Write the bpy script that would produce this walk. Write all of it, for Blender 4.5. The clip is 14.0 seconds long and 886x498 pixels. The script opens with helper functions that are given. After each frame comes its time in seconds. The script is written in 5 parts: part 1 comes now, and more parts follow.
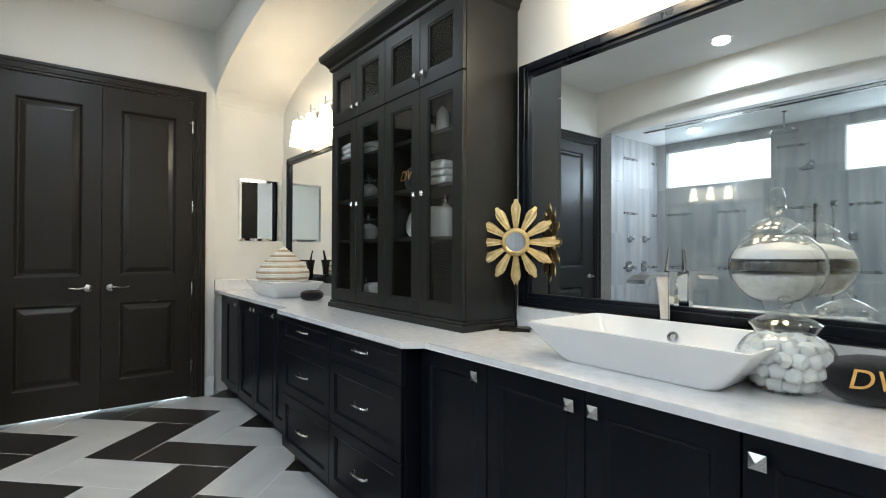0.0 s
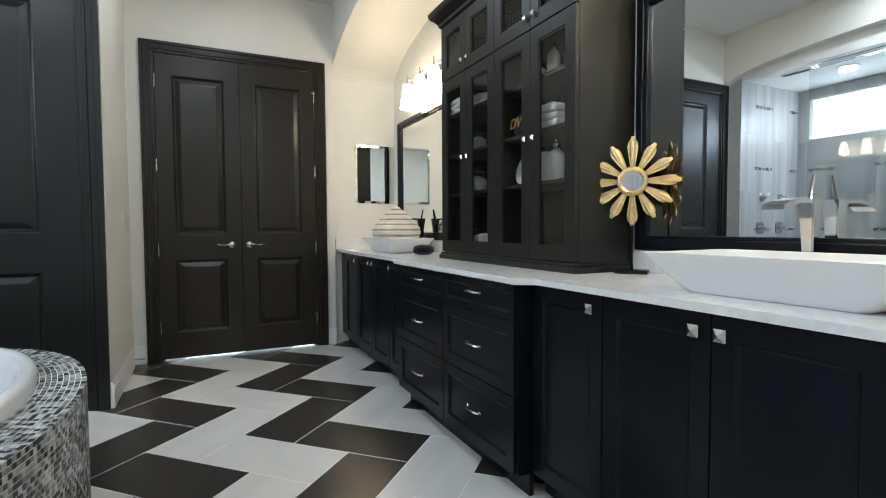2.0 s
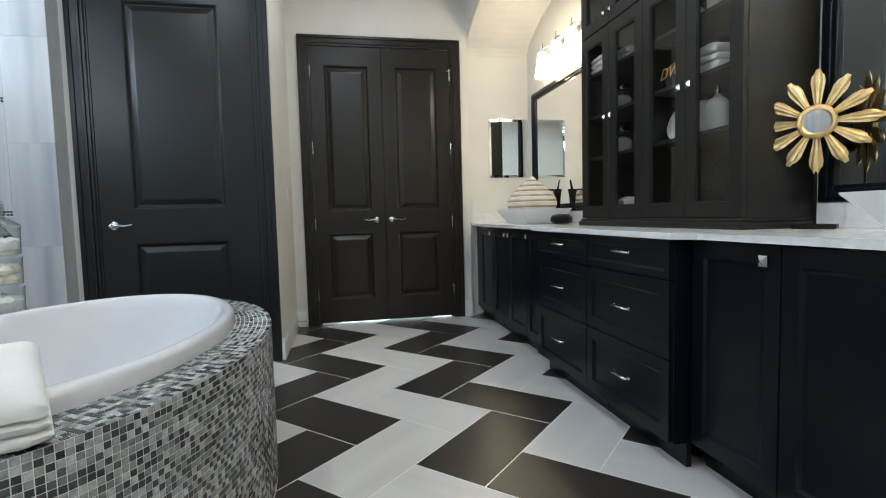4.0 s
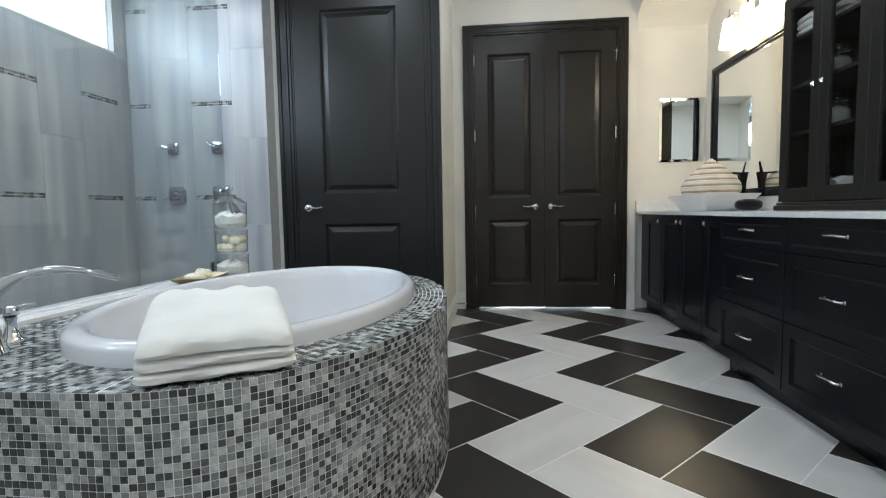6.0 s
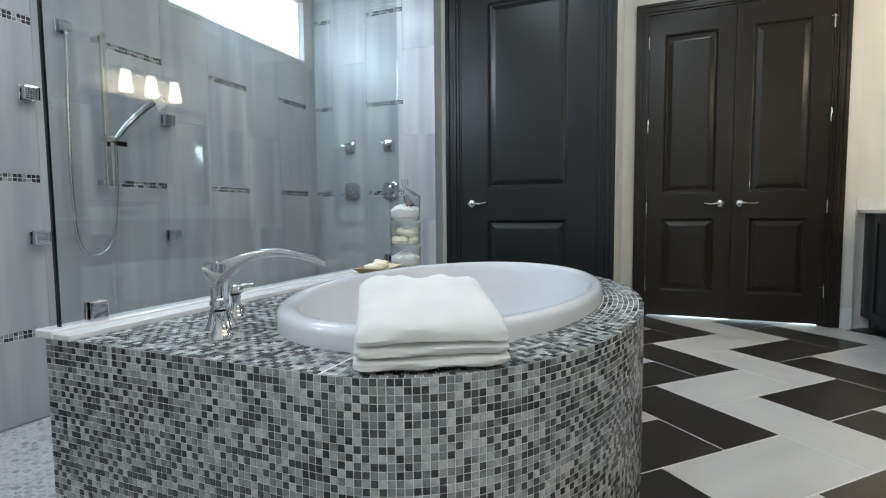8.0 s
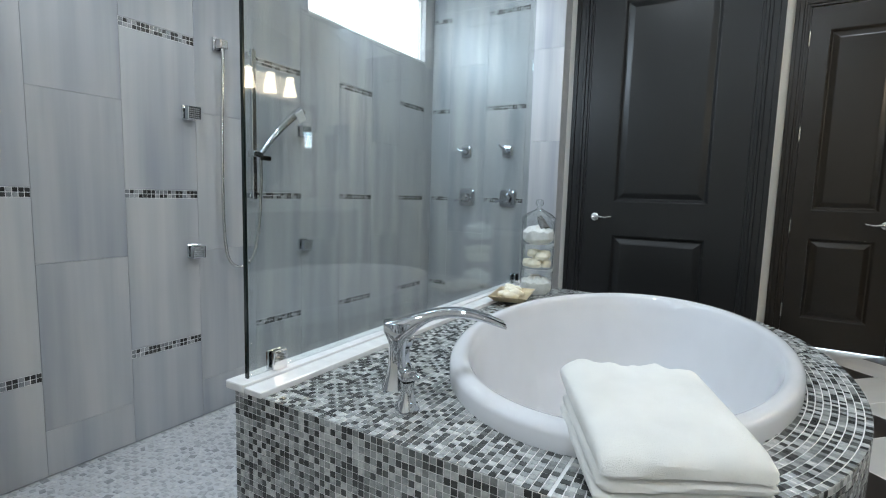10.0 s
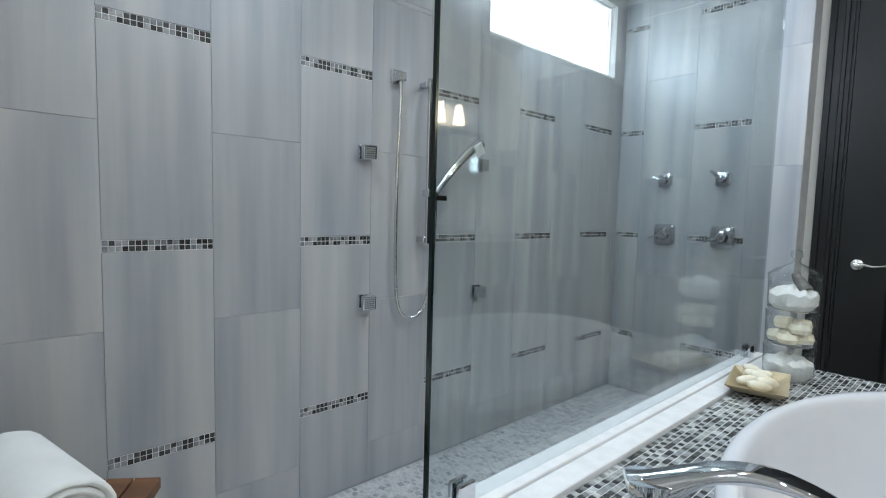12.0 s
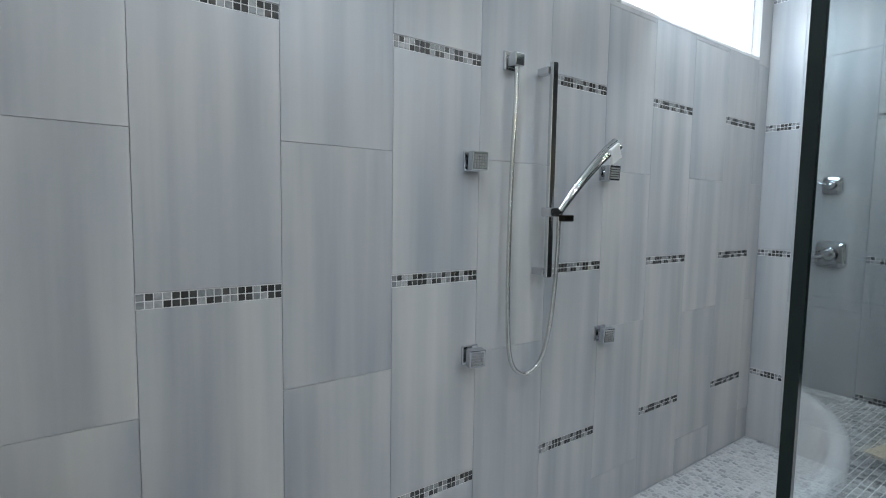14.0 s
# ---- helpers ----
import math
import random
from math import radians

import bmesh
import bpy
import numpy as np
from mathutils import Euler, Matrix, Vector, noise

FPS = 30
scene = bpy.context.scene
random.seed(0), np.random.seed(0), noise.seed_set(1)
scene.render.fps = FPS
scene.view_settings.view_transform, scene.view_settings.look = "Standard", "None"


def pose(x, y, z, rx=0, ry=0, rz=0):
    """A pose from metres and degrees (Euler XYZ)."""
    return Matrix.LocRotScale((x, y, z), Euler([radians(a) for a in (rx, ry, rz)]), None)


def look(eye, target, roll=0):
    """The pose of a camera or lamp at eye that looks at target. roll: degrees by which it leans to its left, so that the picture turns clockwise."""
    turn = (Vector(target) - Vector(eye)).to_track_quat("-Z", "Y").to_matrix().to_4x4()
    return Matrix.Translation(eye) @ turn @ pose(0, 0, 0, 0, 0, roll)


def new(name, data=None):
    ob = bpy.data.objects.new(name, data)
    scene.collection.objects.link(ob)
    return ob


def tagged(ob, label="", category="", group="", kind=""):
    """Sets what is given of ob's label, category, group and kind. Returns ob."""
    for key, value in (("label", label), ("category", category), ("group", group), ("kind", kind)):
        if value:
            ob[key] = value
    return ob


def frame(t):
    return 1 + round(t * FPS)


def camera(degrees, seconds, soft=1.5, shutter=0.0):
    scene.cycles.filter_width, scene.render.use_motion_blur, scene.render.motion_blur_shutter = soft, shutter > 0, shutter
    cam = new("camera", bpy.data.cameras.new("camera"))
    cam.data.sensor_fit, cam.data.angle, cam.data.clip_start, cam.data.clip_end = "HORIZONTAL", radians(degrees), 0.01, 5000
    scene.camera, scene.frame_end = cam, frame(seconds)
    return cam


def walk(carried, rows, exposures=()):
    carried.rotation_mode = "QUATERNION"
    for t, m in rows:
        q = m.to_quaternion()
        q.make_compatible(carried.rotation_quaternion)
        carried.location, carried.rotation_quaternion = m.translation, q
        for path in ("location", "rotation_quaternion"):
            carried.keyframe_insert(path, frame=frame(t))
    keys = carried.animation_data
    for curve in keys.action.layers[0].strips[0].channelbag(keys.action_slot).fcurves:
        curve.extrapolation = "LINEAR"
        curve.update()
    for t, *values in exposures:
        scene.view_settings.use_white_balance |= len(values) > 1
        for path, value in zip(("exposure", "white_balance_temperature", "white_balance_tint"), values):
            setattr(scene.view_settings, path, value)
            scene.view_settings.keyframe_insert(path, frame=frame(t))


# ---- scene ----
cam = camera(83.7, 14.0, 1.1)
PATH = [
    (0, (0.492, 0.698, 1.2), (1.717, 2.279, 1.216), 0.2),
    (0.5, (0.486, 0.683, 1.167), (1.641, 2.316, 1.172), 0.1),
    (1, (0.48, 0.675, 1.133), (1.548, 2.365, 1.115), 0.0),
    (1.5, (0.469, 0.674, 1.094), (1.431, 2.426, 1.043), -0.0),
    (2, (0.444, 0.682, 1.061), (1.314, 2.481, 0.977), -0.3),
    (4.5, (0.364, 0.689, 0.929), (0.594, 2.671, 0.792), -1.7),
    (5, (0.346, 0.682, 0.912), (0.418, 2.676, 0.772), -1.8),
    (5.5, (0.32, 0.666, 0.902), (0.246, 2.659, 0.758), -1.4),
    (6, (0.281, 0.665, 0.892), (0.077, 2.649, 0.745), -1.0),
    (6.5, (0.236, 0.684, 0.876), (-0.098, 2.65, 0.725), -0.9),
    (7, (0.192, 0.697, 0.864), (-0.277, 2.635, 0.713), -1.0),
    (7.5, (0.145, 0.732, 0.851), (-0.469, 2.631, 0.714), -0.9),
    (8, (0.096, 0.744, 0.861), (-0.651, 2.594, 0.724), -0.5),
    (8.2, (0.081, 0.716, 0.881), (-0.718, 2.543, 0.734), -0.3),
    (10.3, (-0.263, 0.736, 1.077), (-1.336, 2.409, 0.853), 1.5),
    (10.5, (-0.284, 0.761, 1.084), (-1.413, 2.397, 0.867), 1.4),
    (11, (-0.347, 0.828, 1.108), (-1.615, 2.362, 0.909), 1.3),
    (11.5, (-0.438, 0.902, 1.123), (-1.836, 2.322, 0.957), 1.1),
    (12, (-0.589, 0.957, 1.161), (-2.078, 2.283, 1.003), 1.5),
    (12.5, (-0.751, 1.025, 1.199), (-2.321, 2.253, 1.038), 1.9),
    (13, (-0.88, 1.075, 1.215), (-2.517, 2.213, 1.062), 1.6),
    (13.5, (-1.0, 1.127, 1.208), (-2.693, 2.186, 1.08), 0.8),
    (14, (-1.1, 1.101, 1.233), (-2.729, 2.251, 1.074), 0.9),
]
walk(cam, [(t, look(eye, target, roll)) for t, eye, target, roll in PATH])

# ---- world and light ----
world = bpy.data.worlds.new("sky")
scene.world = world
world.use_nodes = True
wn = world.node_tree
sky = wn.nodes.new("ShaderNodeTexSky")
sky.sky_type, sky.sun_disc = "NISHITA", False
sky.sun_elevation, sky.sun_rotation = radians(40), radians(200)
wn.links.new(sky.outputs[0], wn.nodes["Background"].inputs[0])
wn.nodes["Background"].inputs[1].default_value = 0.1


def area_lamp(name, m, sx, sy, watts, colour, shape="RECTANGLE"):
    lamp = bpy.data.lights.new(name, "AREA")
    lamp.shape, lamp.size, lamp.size_y = shape, sx, sy
    lamp.energy, lamp.color = watts, colour
    ob = new(name, lamp)
    ob.matrix_world = m
    return ob


COOL, CAN = (0.64, 0.82, 1.0), (0.77, 0.885, 1.0)
# daylight through the two high shower windows
for yc in (3.33, 1.53):
    area_lamp("window_daylight", look((-2.33, yc - 0.06, 2.24), (-1.55, yc + 0.38, 1.75)), 0.80, 0.38, 17, COOL)
# main-room cans are added at assumed spots, mostly out of view, for general light
ASSUMED_CANS = [(0.35, 0.6), (0.35, 2.6), (0.6, 4.3), (-0.75, 2.6), (-0.6, 0.0), (1.0, -0.4)]
SHOWER_SPOTS = [(-1.75, 3.3), (-1.75, 1.5)]
for (x, y), watts in zip(ASSUMED_CANS, (12.3, 12.3, 6, 12.3, 12.3, 12.3)):
    area_lamp("can_bulb", pose(x, y, 3.035, 0, 0, 0), 0.13, 0.13, watts, CAN, "DISK")
for x, y in SHOWER_SPOTS:
    area_lamp("can_bulb", pose(x, y, 2.545, 0, 0, 0), 0.13, 0.13, 6, CAN, "DISK")

# ---- materials ----


def nodes_of(name):
    m = bpy.data.materials.new(name)
    m.use_nodes = True
    nt = m.node_tree
    return m, nt, nt.nodes["Principled BSDF"]


def node(nt, kind, **values):
    n = nt.nodes.new(kind)
    for key, value in values.items():
        n.inputs[key].default_value = value
    return n


def coords(nt, scale=(1, 1, 1), shift=False):
    tc = nt.nodes.new("ShaderNodeTexCoord")
    mp = nt.nodes.new("ShaderNodeMapping")
    mp.inputs["Scale"].default_value = scale
    nt.links.new(tc.outputs["Object"], mp.inputs["Vector"])
    if shift:
        info = nt.nodes.new("ShaderNodeObjectInfo")
        mul = nt.nodes.new("ShaderNodeMath")
        mul.operation = "MULTIPLY"
        mul.inputs[1].default_value = 37.0
        nt.links.new(info.outputs["Random"], mul.inputs[0])
        nt.links.new(mul.outputs[0], mp.inputs["Location"])
    return mp


def ramp(nt, fac, stops):
    r = nt.nodes.new("ShaderNodeValToRGB")
    e = r.color_ramp.elements
    while len(e) < len(stops):
        e.new(0.5)
    for el, (p, c) in zip(e, stops):
        el.position, el.color = p, (*c, 1)
    nt.links.new(fac, r.inputs[0])
    return r


def bump(nt, b, height, strength, distance):
    n = node(nt, "ShaderNodeBump", Strength=strength, Distance=distance)
    nt.links.new(height, n.inputs["Height"])
    nt.links.new(n.outputs[0], b.inputs["Normal"])


def surface(name, dark, light, rough=0.5, scale=6.0, fine=90.0, bumpy=0.05, metal=0.0, spec=0.5, stretch=(1, 1, 1), rough_var=0.08, dist=0.002, shift=False):
    """A paint, stone, cloth or metal with broad mottling, fine grain and slight relief."""
    m, nt, b = nodes_of(name)
    mp = coords(nt, stretch, shift)
    broad = node(nt, "ShaderNodeTexNoise", Scale=scale, Detail=5.0)
    grain = node(nt, "ShaderNodeTexNoise", Scale=fine, Detail=3.0)
    nt.links.new(mp.outputs[0], broad.inputs["Vector"])
    nt.links.new(mp.outputs[0], grain.inputs["Vector"])
    r = ramp(nt, broad.outputs[0], [(0.3, dark), (0.7, light)])
    nt.links.new(r.outputs[0], b.inputs["Base Color"])
    rr = nt.nodes.new("ShaderNodeMapRange")
    rr.inputs["To Min"].default_value, rr.inputs["To Max"].default_value = max(0.02, rough - rough_var), rough + rough_var
    nt.links.new(broad.outputs[0], rr.inputs[0])
    nt.links.new(rr.outputs[0], b.inputs["Roughness"])
    b.inputs["Metallic"].default_value = metal
    b.inputs["Specular IOR Level"].default_value = spec
    if bumpy:
        bump(nt, b, grain.outputs[0], bumpy, dist)
    return m


def thin_glass(name, tint=(1, 1, 1), gloss=0.0, rough=0.0, rim=5.0):
    """A flat pane: clear, with a Fresnel sheen."""
    m, nt, b = nodes_of(name)
    nt.nodes.remove(b)
    clear = nt.nodes.new("ShaderNodeBsdfTransparent")
    clear.inputs[0].default_value = (*tint, 1)
    sheen = node(nt, "ShaderNodeBsdfGlossy", Roughness=rough)
    fres = node(nt, "ShaderNodeLayerWeight", Blend=0.5)
    power = nt.nodes.new("ShaderNodeMath")
    power.operation = "POWER"
    power.inputs[1].default_value = rim
    add = nt.nodes.new("ShaderNodeMath")
    add.operation = "MULTIPLY_ADD"
    add.inputs[1].default_value = 0.9
    add.inputs[2].default_value = 0.03 + gloss
    mix = nt.nodes.new("ShaderNodeMixShader")
    nt.links.new(fres.outputs["Facing"], power.inputs[0])
    nt.links.new(power.outputs[0], add.inputs[0])
    nt.links.new(add.outputs[0], mix.inputs[0])
    nt.links.new(clear.outputs[0], mix.inputs[1])
    nt.links.new(sheen.outputs[0], mix.inputs[2])
    nt.links.new(mix.outputs[0], nt.nodes["Material Output"].inputs[0])
    return m


def glowing(name, colour, strength):
    m, nt, b = nodes_of(name)
    b.inputs["Base Color"].default_value = (*colour, 1)
    b.inputs["Emission Color"].default_value = (*colour, 1)
    b.inputs["Emission Strength"].default_value = strength
    return m


def cloth(name, dark, light, scale=600.0):
    m = surface(name, dark, light, 0.95, 9.0, scale, 0.9, spec=0.1, dist=0.003)
    b = m.node_tree.nodes["Principled BSDF"]
    b.inputs["Sheen Weight"].default_value = 0.3
    return m


def streaked(name):
    """Pale grey porcelain with soft vertical brush strokes, each tile with its own."""
    m, nt, b = nodes_of(name)
    mp = coords(nt, (1, 1, 0.05), True)
    a = node(nt, "ShaderNodeTexNoise", Scale=10.0, Detail=4.0)
    c = node(nt, "ShaderNodeTexNoise", Scale=7.0, Detail=2.0)
    mp2 = coords(nt, (1, 1, 0.18), True)
    nt.links.new(mp.outputs[0], a.inputs["Vector"])
    nt.links.new(mp2.outputs[0], c.inputs["Vector"])
    ra = ramp(nt, a.outputs[0], [(0.30, (0.325, 0.335, 0.352)), (0.50, (0.43, 0.43, 0.434)), (0.68, (0.50, 0.495, 0.488))])
    rc = ramp(nt, c.outputs[0], [(0.30, (0.83, 0.85, 0.875)), (0.70, (1.0, 0.985, 0.965))])
    mix = nt.nodes.new("ShaderNodeMix")
    mix.data_type, mix.blend_type = "RGBA", "MULTIPLY"
    mix.inputs[0].default_value = 1.0
    nt.links.new(ra.outputs[0], mix.inputs[6])
    nt.links.new(rc.outputs[0], mix.inputs[7])
    nt.links.new(mix.outputs[2], b.inputs["Base Color"])
    b.inputs["Roughness"].default_value = 0.33
    bump(nt, b, a.outputs[0], 0.08, 0.001)
    return m


def mosaic_glass(name, stops, rough=0.18):
    """Small glass and stone chips, each island with its own colour."""
    m, nt, b = nodes_of(name)
    geo = nt.nodes.new("ShaderNodeNewGeometry")
    r = ramp(nt, geo.outputs["Random Per Island"], stops)
    r.color_ramp.interpolation = "CONSTANT"
    mp = coords(nt)
    veins = node(nt, "ShaderNodeTexNoise", Scale=70.0, Detail=5.0)
    nt.links.new(mp.outputs[0], veins.inputs["Vector"])
    rv = ramp(nt, veins.outputs[0], [(0.35, (0.72, 0.73, 0.74)), (0.62, (1.08, 1.07, 1.05))])
    mix = nt.nodes.new("ShaderNodeMix")
    mix.data_type, mix.blend_type = "RGBA", "MULTIPLY"
    mix.inputs[0].default_value = 1.0
    nt.links.new(r.outputs[0], mix.inputs[6])
    nt.links.new(rv.outputs[0], mix.inputs[7])
    nt.links.new(mix.outputs[2], b.inputs["Base Color"])
    b.inputs["Roughness"].default_value = rough
    return m


PAINT = surface("cream wall paint", (0.70, 0.68, 0.63), (0.76, 0.74, 0.69), 0.75, 1.5, 220, 0.12)
CEILING = surface("white ceiling paint", (0.74, 0.74, 0.73), (0.80, 0.80, 0.79), 0.85, 1.5, 200, 0.12)
TRIM = surface("white trim enamel", (0.74, 0.74, 0.73), (0.80, 0.80, 0.79), 0.35, 3, 150, 0.02)
ESPRESSO = surface("espresso door enamel", (0.019, 0.0150, 0.0112), (0.0225, 0.0175, 0.0130), 0.30, 2, 160, 0.015, stretch=(1, 1, 0.4), spec=0.36, rough_var=0.03)
# the blue is daylight from the windows, put into the black lacquer's colour
EBONY = surface("black cabinet lacquer tinted daylight blue", (0.0028, 0.0038, 0.0065), (0.0048, 0.0060, 0.0095), 0.29, 5, 160, 0.06, stretch=(1, 1, 0.15), spec=0.28)
SATINBLACK = surface("black door enamel", (0.0095, 0.0095, 0.0095), (0.0118, 0.0117, 0.0115), 0.34, 2, 160, 0.015, stretch=(1, 1, 0.4), spec=0.40, rough_var=0.03)
# cabinet black again, raised in tone so the tower reads better lit
RAISEDBLACK = surface("cabinet lacquer in a raised tone", (0.0125, 0.0125, 0.0105), (0.0150, 0.0148, 0.0122), 0.36, 2, 160, 0.015, stretch=(1, 1, 0.4), spec=0.42, rough_var=0.03)
QUARTZ = surface("white quartz", (0.72, 0.71, 0.70), (0.82, 0.81, 0.80), 0.16, 30, 350, 0.0)
PORCELAIN = surface("glazed porcelain", (0.80, 0.80, 0.80), (0.84, 0.84, 0.84), 0.08, 4, 40, 0.0, rough_var=0.02)
ACRYLIC = surface("white tub acrylic", (0.63, 0.63, 0.645), (0.68, 0.68, 0.695), 0.08, 4, 40, 0.0, rough_var=0.02)
CHROME = surface("polished chrome", (0.55, 0.56, 0.58), (0.63, 0.64, 0.66), 0.06, 8, 60, 0.0, metal=1.0, rough_var=0.03)
NICKEL = surface("brushed nickel", (0.62, 0.61, 0.59), (0.72, 0.71, 0.69), 0.22, 30, 300, 0.03, metal=1.0)
MIRROR = surface("silvered mirror", (0.90, 0.92, 0.91), (0.92, 0.94, 0.93), 0.0, 2, 10, 0.0, metal=1.0, rough_var=0.0)
GOLD = surface("gold leaf", (0.56, 0.37, 0.14), (0.80, 0.62, 0.33), 0.34, 25, 120, 0.25, metal=0.85)
GOLDPAINT = surface("gold thread", (0.75, 0.38, 0.09), (0.88, 0.50, 0.16), 0.5, 60, 400, 0.3)
TRAYGOLD = surface("dull gilt tray", (0.40, 0.31, 0.18), (0.56, 0.46, 0.30), 0.4, 20, 150, 0.1, metal=0.35)
NOZZLE = surface("grey nozzle rubber", (0.20, 0.20, 0.20), (0.28, 0.28, 0.27), 0.5, 30, 300, 0.1)
TOWEL = cloth("white terry cotton", (0.80, 0.79, 0.75), (0.90, 0.89, 0.85))
BLACKFELT = cloth("black terry cloth", (0.006, 0.006, 0.007), (0.015, 0.014, 0.015))
PANE = thin_glass("clear pane")
SHOWERPANE = thin_glass("shower glass", (0.90, 0.93, 0.93), 0.02)
CABPANE = thin_glass("cabinet pane", (0.96, 0.96, 0.95), 0.01)
GLASSEDGE = surface("dark polished glass edge", (0.004, 0.010, 0.009), (0.008, 0.016, 0.014), 0.15, 6, 60, 0.0)
DARKTILE = surface("dark brown floor porcelain", (0.027, 0.023, 0.020), (0.034, 0.029, 0.025), 0.34, 3, 120, 0.008, stretch=(1, 1, 1), shift=True, rough_var=0.03)
PALETILE = surface("pale grey floor porcelain", (0.55, 0.535, 0.52), (0.64, 0.625, 0.605), 0.33, 3, 120, 0.01, stretch=(0.4, 2.5, 1), shift=True, rough_var=0.03)
GROUT = surface("pale grout", (0.72, 0.71, 0.70), (0.80, 0.79, 0.78), 0.9, 20, 300, 0.3)
WALLGROUT = surface("grey wall grout", (0.46, 0.46, 0.465), (0.53, 0.53, 0.535), 0.9, 20, 300, 0.3)
TILE = streaked("streaked grey wall porcelain")
CHIPS_DARK = mosaic_glass("dark grey mosaic chips", [(0.0, (0.050, 0.051, 0.049)), (0.45, (0.070, 0.072, 0.069)), (0.82, (0.11, 0.115, 0.11))])
CHIPS_PALE = mosaic_glass("pale marble mosaic chips", [(0.0, (0.23, 0.237, 0.232)), (0.24, (0.32, 0.330, 0.324)), (0.50, (0.41, 0.42, 0.412)), (0.78, (0.53, 0.535, 0.525))])
STRIPCHIPS = mosaic_glass("accent mosaic chips", [(0.0, (0.040, 0.038, 0.036)), (0.34, (0.07, 0.067, 0.064)), (0.56, (0.24, 0.245, 0.25)), (0.78, (0.36, 0.36, 0.36))])
PEBBLE = mosaic_glass("pale pebble chips", [(0.0, (0.36, 0.36, 0.365)), (0.3, (0.44, 0.44, 0.44)), (0.6, (0.51, 0.51, 0.505)), (0.92, (0.27, 0.27, 0.275))], 0.4)
WOOD = surface("warm brown teak", (0.10, 0.042, 0.018), (0.20, 0.088, 0.036), 0.42, 9, 120, 0.2, stretch=(0.3, 6, 6))
SAND = surface("white bath salt", (0.74, 0.72, 0.68), (0.88, 0.87, 0.84), 0.95, 60, 900, 1.0, dist=0.003)
COTTON = surface("white cotton balls", (0.88, 0.88, 0.86), (0.93, 0.93, 0.92), 1.0, 40, 500, 0.8, dist=0.004)
IVORY = surface("ivory soap", (0.70, 0.62, 0.46), (0.84, 0.78, 0.64), 0.6, 30, 200, 0.3)
DARKSALT = surface("dark bath crystals", (0.05, 0.045, 0.04), (0.16, 0.15, 0.14), 0.6, 60, 400, 0.8, dist=0.003)
SHADE = glowing("lit frosted shade", (1.0, 0.88, 0.68), 18.0)
BULB = glowing("lit lamp lens", (1.0, 0.92, 0.82), 9.0)
DAY = glowing("glowing daylight sheet", (0.93, 0.97, 1.0), 2.2)
WICKER = surface("pale woven basket", (0.72, 0.69, 0.62), (0.86, 0.83, 0.78), 0.8, 14, 160, 0.6, dist=0.004)
STRAW = surface("tan straw", (0.36, 0.24, 0.14), (0.58, 0.43, 0.28), 0.8, 14, 160, 0.6, dist=0.004)
BRONZE = surface("dark bronze", (0.02, 0.017, 0.014), (0.04, 0.034, 0.028), 0.3, 20, 200, 0.05, metal=1.0)
PLASTIC = surface("white plastic", (0.74, 0.74, 0.72), (0.78, 0.78, 0.76), 0.4, 6, 80, 0.0)
DARKVOID = surface("dark cabinet lining", (0.016, 0.015, 0.013), (0.022, 0.021, 0.018), 0.5, 5, 100, 0.02)
JARGLASS = thin_glass("thin jar glass", (0.95, 0.97, 0.965), 0.03, 0.0, 2.6)

# ---- mesh helpers ----


def part(name, bm, material, parent=None, label="", smooth=False):
    """One mesh object of a bmesh, under a thing or a part."""
    bmesh.ops.recalc_face_normals(bm, faces=bm.faces[:])
    me = bpy.data.meshes.new(name)
    bm.to_mesh(me)
    bm.free()
    me.materials.append(material)
    if smooth:
        me.shade_smooth()
        me.set_sharp_from_angle(angle=radians(38))
    ob = new(name, me)
    if parent:
        ob.parent = parent
    if label:
        tagged(ob, label)
    return ob


def thing(name, label, category, m=None, group="", kind=""):
    ob = new(name)
    ob.empty_display_size = 0.1
    if m is not None:
        ob.matrix_basis = m
    return tagged(ob, label, category, group, kind)


def box(bm, x0, x1, y0, y1, z0, z1, bevel=0.0, seg=1):
    r = bmesh.ops.create_cube(bm, size=1.0)
    vs = r["verts"]
    for v in vs:
        v.co = Vector((x0 + (v.co.x + 0.5) * (x1 - x0), y0 + (v.co.y + 0.5) * (y1 - y0), z0 + (v.co.z + 0.5) * (z1 - z0)))
    if bevel:
        edges = list({e for v in vs for e in v.link_edges})
        bmesh.ops.bevel(bm, geom=edges, offset=bevel, segments=seg, affect="EDGES", profile=0.5)
    return bm


def bx(x0, x1, y0, y1, z0, z1, bevel=0.0, seg=1):
    return box(bmesh.new(), x0, x1, y0, y1, z0, z1, bevel, seg)


def rings(bm, loops, close_start=True, close_end=True):
    """Skin a row of vertex loops of the same count."""
    made = [[bm.verts.new(p) for p in loop] for loop in loops]
    n = len(made[0])
    for a, b in zip(made, made[1:]):
        for i in range(n):
            bm.faces.new((a[i], a[(i + 1) % n], b[(i + 1) % n], b[i]))
    if close_start:
        bm.faces.new(made[0][::-1])
    if close_end:
        bm.faces.new(made[-1])
    return bm


def lathe(profile, n=28, bm=None, at=(0, 0, 0), sx=1.0, sy=1.0, caps=True):
    loops = [[(at[0] + sx * r * math.cos(2 * math.pi * i / n), at[1] + sy * r * math.sin(2 * math.pi * i / n), at[2] + z) for i in range(n)] for r, z in profile]
    return rings(bm or bmesh.new(), loops, caps, caps)


